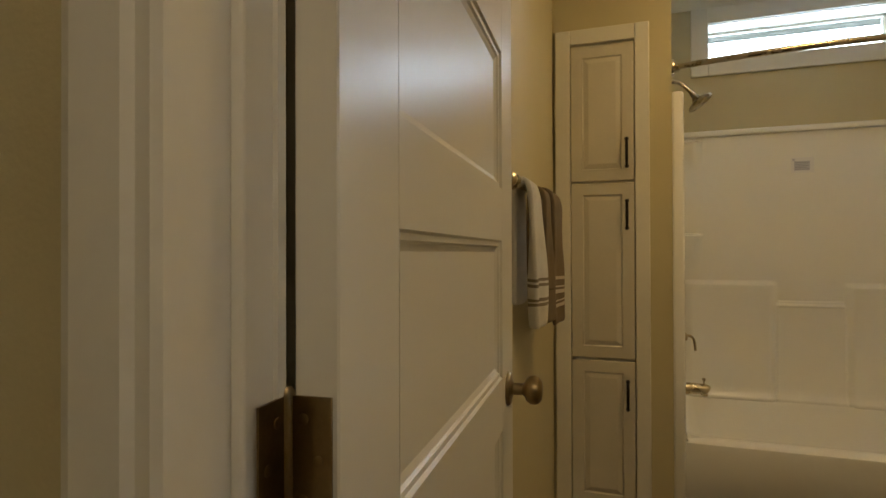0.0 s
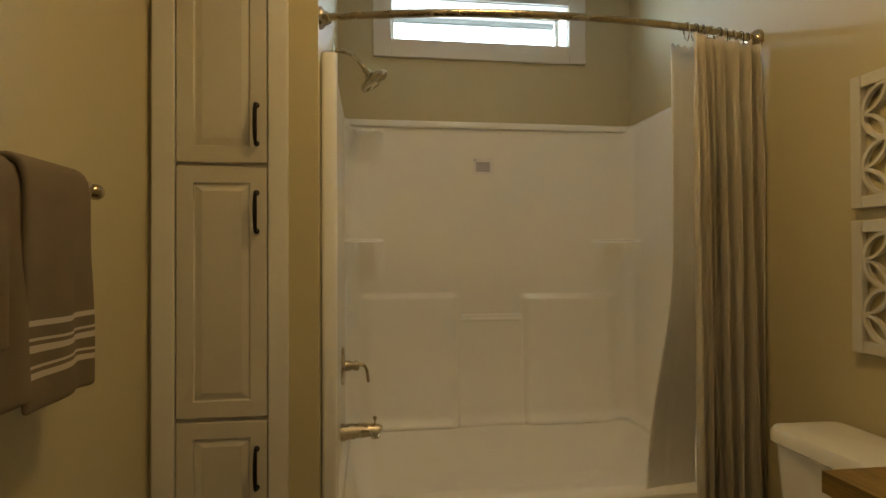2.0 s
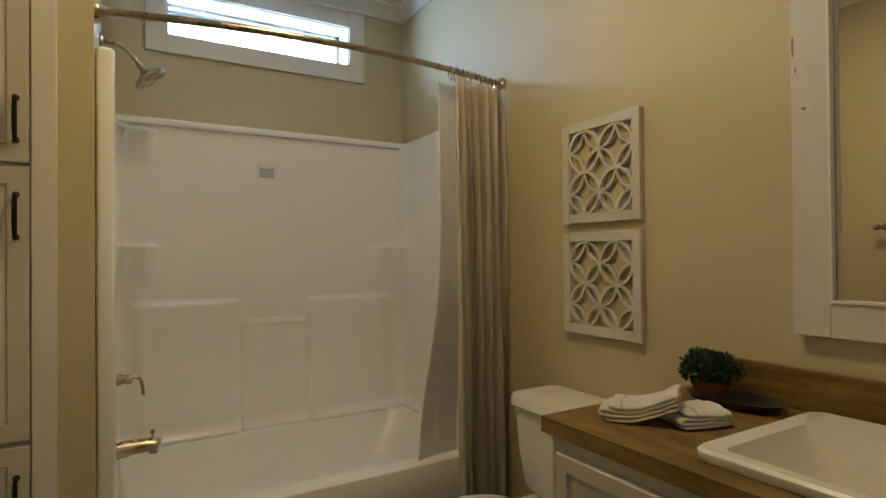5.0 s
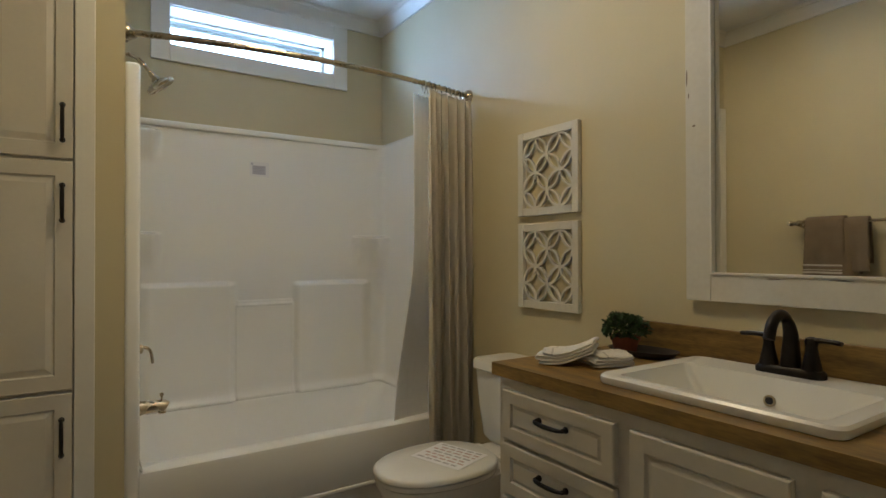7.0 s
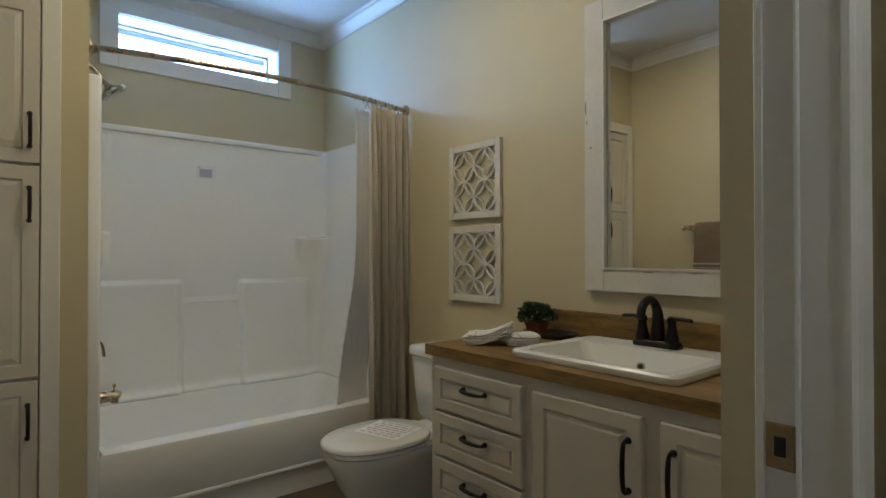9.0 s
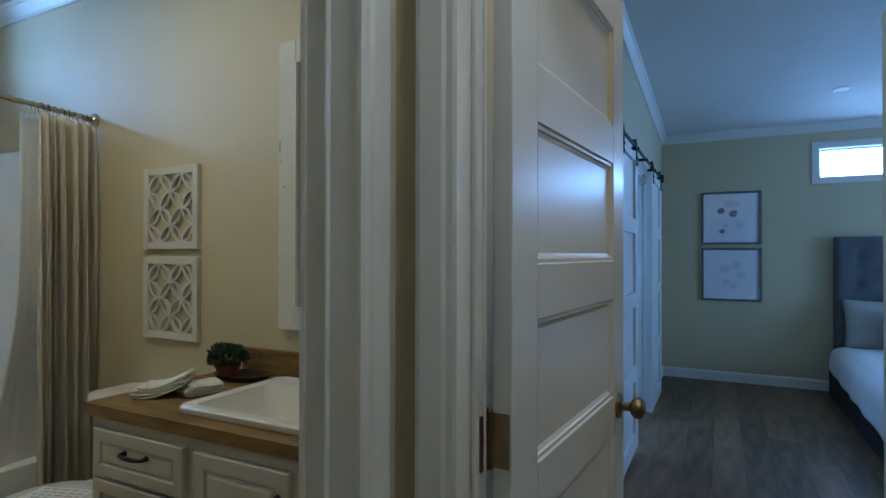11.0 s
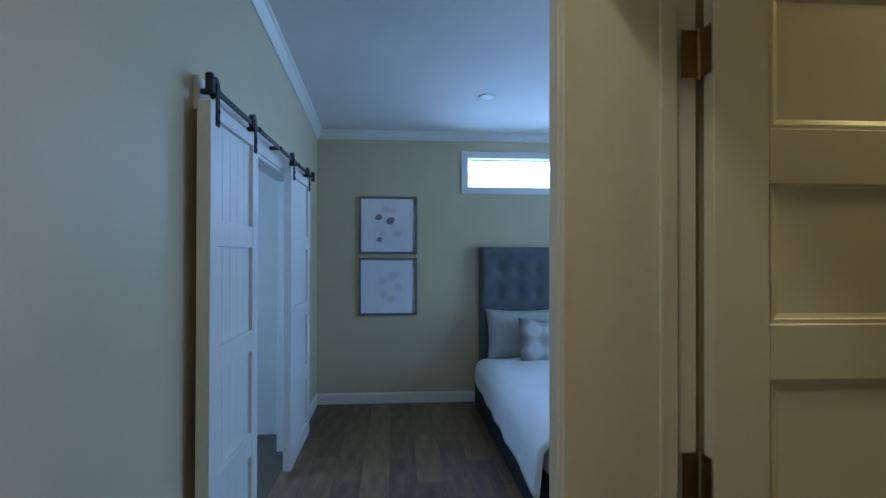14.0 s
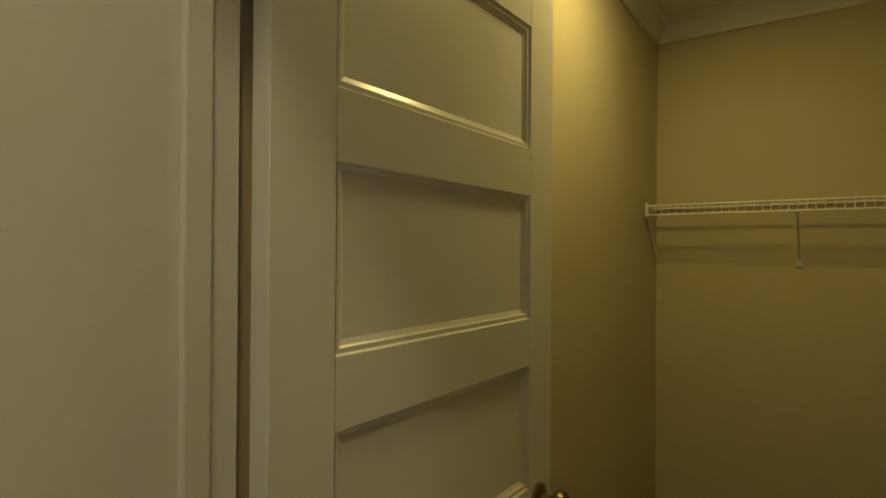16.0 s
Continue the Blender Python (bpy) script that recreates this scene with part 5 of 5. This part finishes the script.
ny, nz = 66, 40
buttons = [(HY1 - 0.19 - 0.19 * i, 1.31 - 0.23 * j) for i in range(8) for j in range(4)]
front = []
for j in range(nz + 1):
    row = []
    for i in range(ny + 1):
        y, z = HY1 + (HY0 - HY1) * i / ny, 0.1 + 1.43 * j / nz
        e = min(i, ny - i) / ny * (HY1 - HY0)
        t = min(e, 1.53 - z) / 0.03
        x = 6.635 + 0.03 * max(0, 1 - t) ** 2
        for by, bz in buttons:
            d2 = (y - by) ** 2 + (z - bz) ** 2
            x += 0.034 * math.exp(-d2 / 0.0012) + 0.016 * math.exp(-d2 / 0.008)
        row.append(bm.verts.new((x, y, z)))
    front.append(row)
for a, b in zip(front, front[1:]):
    for i in range(ny):
        bm.faces.new((a[i], a[i + 1], b[i + 1], b[i]))
box(bm, 6.69, XE - 0.02, HY0, HY1, 0.0, 1.53, 0.012, 2)
part("headboard", bm, GREY_CLOTH, bed, "tall grey tufted headboard", True, 50)
for by, bz in buttons:
    bm = bmesh.new()
    lathe(bm, [(0.013, 0), (0.012, 0.005), (0.006, 0.008)], Matrix.Translation((6.678, by, bz)) @ Matrix.Rotation(radians(-90), 4, "Y"), 10)
    part("button", bm, GREY_CLOTH, bed)
# base reaches out to the duvet's hem; its black paints the bed's shadow
part("bed_base", boxes((4.30, 6.63, HY0 + 0.0, HY1 + 0.055, 0.0, 0.24), bevel=0.01), BLACK, bed, "bed base coloured near black for the shade under the duvet")
part("mattress", boxes((4.27, 6.63, HY0 + 0.03, HY1 - 0.005, 0.242, 0.43), bevel=0.04, seg=3), DUVET, bed, "", True)

bm = bmesh.new()
rows = []
N1, N2 = 60, 70
for i in range(N1 + 1):
    x = 4.14 + (6.40 - 4.14) * i / N1
    row = []
    for j in range(N2 + 1):
        s = (1.12 - 0.09 * i / N1) * (2 * j / N2 - 1)       # arc length across the bed, zero in the middle
        half = 0.86
        mid = (HY0 + HY1) / 2 - 0.0
        a = abs(s)
        wob = noise.noise((x * 2.2, s * 2.2, 3.0))
        if a < half - 0.08:
            y, z = s, 0.475 + 0.02 * wob + 0.01 * noise.noise((x * 7, s * 7, 1))
        else:
            t = min(1, (a - half + 0.08) / 0.14)
            drop = max(0, a - half - 0.04)
            fold = 0.010 * math.sin(x * 11 + 2.5 * math.sin(x * 2.3)) * min(1, drop * 4)
            y = math.copysign(half - 0.08 + 0.11 * math.sin(t * math.pi / 2) + fold + 0.05 * drop, s)
            z = 0.475 + 0.02 * wob * (1 - t) - 0.07 * (1 - math.cos(t * math.pi / 2)) - drop * 0.96
        row.append(bm.verts.new((x, mid + y, z)))
    rows.append(row)
for a, b in zip(rows, rows[1:]):
    for j in range(N2):
        bm.faces.new((a[j], a[j + 1], b[j + 1], b[j]))
duvet = finish("duvet", bm, DUVET, None, "", True, 180)
md = duvet.modifiers.new("thickness", "SOLIDIFY")
md.thickness, md.offset = 0.03, 1.0
tagged(duvet, "white cotton duvet draped over the side of the bed", "duvet")


def pillow(name, m, w, h, t, mat, label):
    bm = bmesh.new()
    n = 22
    for s in (1, -1):
        g = []
        for j in range(n + 1):
            row = []
            for i in range(n + 1):
                u, v = i / n * 2 - 1, j / n * 2 - 1
                edge = max(0, (1 - u ** 4) * (1 - v ** 4)) ** 0.55
                pin = 1 - 0.07 * (1 - u * u) * abs(v) ** 3
                pin2 = 1 - 0.07 * (1 - v * v) * abs(u) ** 3
                row.append(bm.verts.new((u * w / 2 * pin2, s * t / 2 * edge + 0.012 * noise.noise((u * 2, v * 2, s)) * edge, v * h / 2 * pin)))
            g.append(row)
        for a, b in zip(g, g[1:]):
            for i in range(n):
                bm.faces.new((a[i], a[i + 1], b[i + 1], b[i]))
    bmesh.ops.remove_doubles(bm, verts=bm.verts, dist=0.0004)
    ob = finish(name, bm, mat, None, "", True, 180)
    ob.matrix_world = m
    return tagged(ob, label, "pillow")


PLAID = material("grey_plaid_cloth", (0.30, 0.28, 0.26), 0.9, vary=0.05, fine=300, bump=0.3)
pn, pl = PLAID.node_tree.nodes, PLAID.node_tree.links
ptc = pn.new("ShaderNodeTexCoord")
pw1, pw2 = pn.new("ShaderNodeTexWave"), pn.new("ShaderNodeTexWave")
pw1.bands_direction, pw2.bands_direction = "X", "Z"
for w_ in (pw1, pw2):
    w_.inputs["Scale"].default_value = 1.7
    pl.new(ptc.outputs["Object"], w_.inputs[0])
padd = pn.new("ShaderNodeMath")
pl.new(pw1.outputs["Fac"], padd.inputs[0])
pl.new(pw2.outputs["Fac"], padd.inputs[1])
phalf = pn.new("ShaderNodeMath")
phalf.operation = "MULTIPLY"
phalf.inputs[1].default_value = 0.5
pl.new(padd.outputs[0], phalf.inputs[0])
pramp = pn.new("ShaderNodeValToRGB")
pramp.color_ramp.interpolation = "LINEAR"
pramp.color_ramp.elements[0].color = (0.25, 0.24, 0.235, 1)
pramp.color_ramp.elements[1].position, pramp.color_ramp.elements[1].color = 0.36, (0.36, 0.34, 0.33, 1)
pe = pramp.color_ramp.elements.new(0.62)
pe.color = (0.52, 0.50, 0.48, 1)
pl.new(phalf.outputs[0], pramp.inputs[0])
pl.new(pramp.outputs[0], PLAID.node_tree.nodes["Principled BSDF"].inputs["Base Color"])

pillow("pillow", pose(6.50, -1.43, 0.69, -12, 0, -90), 0.70, 0.50, 0.18, SHAM, "pale grey linen pillow leaning on the headboard")
pillow("pillow", pose(6.50, -2.25, 0.69, -12, 0, -90), 0.70, 0.50, 0.18, SHAM, "pale grey linen pillow leaning on the headboard")
pillow("cushion", pose(6.27, -1.55, 0.665, -20, 6, -78), 0.44, 0.42, 0.15, PLAID, "small grey and white plaid cushion on the bed")

# recessed ceiling lights
zl = bed_ceiling(5.78)
can = thing("recessed_light", pose(5.78, -0.97, zl - 0.0005, 0, 4.9, 0), "small white recessed ceiling light, switched off", "ceiling light")
bm = bmesh.new()
lathe(bm, [(0.075, 0.0), (0.075, -0.004), (0.066, -0.008), (0.055, -0.004)], None, 32)
part("trim_ring", bm, TRIM, can, "", True)
bm = bmesh.new()
lathe(bm, [(0.056, -0.003), (0.03, -0.006)], None, 28)
part("lens", bm, LINER, can, "frosted lens", True)

# ---- closet: ventilated wire shelf ----
WIRE = material("white_coated_wire", (0.78, 0.77, 0.72), 0.4, vary=0.03)
SHX0, SHX1, SHY0, SHY1, SHZ = 0.52, XC0 - 0.004, -2.57, -2.748, 1.66
shelf = thing("wire_shelf", pose(0, 0, SHZ), "white ventilated wire shelf on the closet wall", "wire shelf")
for y, z in ((SHY0, 0.0), (SHY0, -0.035), (SHY1 + 0.01, 0.0), ((SHY0 + SHY1) / 2, -0.006)):
    bm = bmesh.new()
    tube(bm, [(SHX0, y, z), (SHX1, y, z)], 0.0035, 8)
    part("rail_wire", bm, WIRE, shelf, "", True)
bm = bmesh.new()
nw = int((SHX1 - SHX0) / 0.0254)
for i in range(nw):
    x = SHX1 - 0.01 - i * 0.0254
    tube(bm, [(x, SHY1 + 0.006, 0.0035), (x, SHY0, 0.0035), (x, SHY0 + 0.003, -0.035)], 0.0016, 4)
tagged(part("cross_wires", bm, WIRE, shelf, "close-set thin cross wires"), kind="stuff")
for x in (1.83, 1.05):
    bm = bmesh.new()
    tube(bm, [(x, SHY0, -0.036), (x, SHY1 + 0.006, -0.20)], 0.004, 8)
    box(bm, x - 0.011, x + 0.011, SHY1 - 0.001, SHY1 + 0.007, -0.225, -0.185, 0.002, 1)
    part("brace", bm, WIRE, shelf, "", True)
bm = bmesh.new()
tube(bm, [(SHX1 - 0.004, SHY0, -0.03), (SHX1 - 0.004, SHY1 + 0.03, -0.19)], 0.005, 8)
box(bm, SHX1 - 0.008, SHX1, SHY0 - 0.012, SHY0 + 0.01, -0.04, 0.012, 0.002, 1)
part("end_bracket", bm, WIRE, shelf, "", True)

# ---- laminate planks, laid along the room ----
PW, PL_ = 0.182, 1.22
plank_mesh = {}


def plank(x0, x1, y0, y1):
    key = (round(x1 - x0, 3), round(y1 - y0, 3))
    if key not in plank_mesh:
        w, d = key
        bm = bmesh.new()
        g = 0.0003
        loft(bm, [rounded_less(g, w - g, g, d - g, -0.0055), rounded_less(g, w - g, g, d - g, -0.001), rounded_less(g + 0.0007, w - g - 0.0007, g + 0.0007, d - g - 0.0007, 0.0)])
        me = bpy.data.meshes.new("plank")
        bm.to_mesh(me)
        bm.free()
        me.materials.append(PLANK)
        plank_mesh[key] = me
    ob = new("plank", plank_mesh[key])
    ob.parent = floor_bed
    ob.location = (x0, y0, 0)


def rounded_less(x0, x1, y0, y1, z):
    return [(x0, y0, z), (x1, y0, z), (x1, y1, z), (x0, y1, z)]


row, y = 0, YN
while y > -4.3:
    y0 = max(y - PW, -4.3)
    x = XD0 + 0.05 - (row * 0.43) % PL_
    while x < XE:
        a, b = max(x, XD0 + 0.05), min(x + PL_, XE)
        if b - a > 0.02:
            plank(a, b, y0, y)
        x += PL_
    row, y = row + 1, y - PW
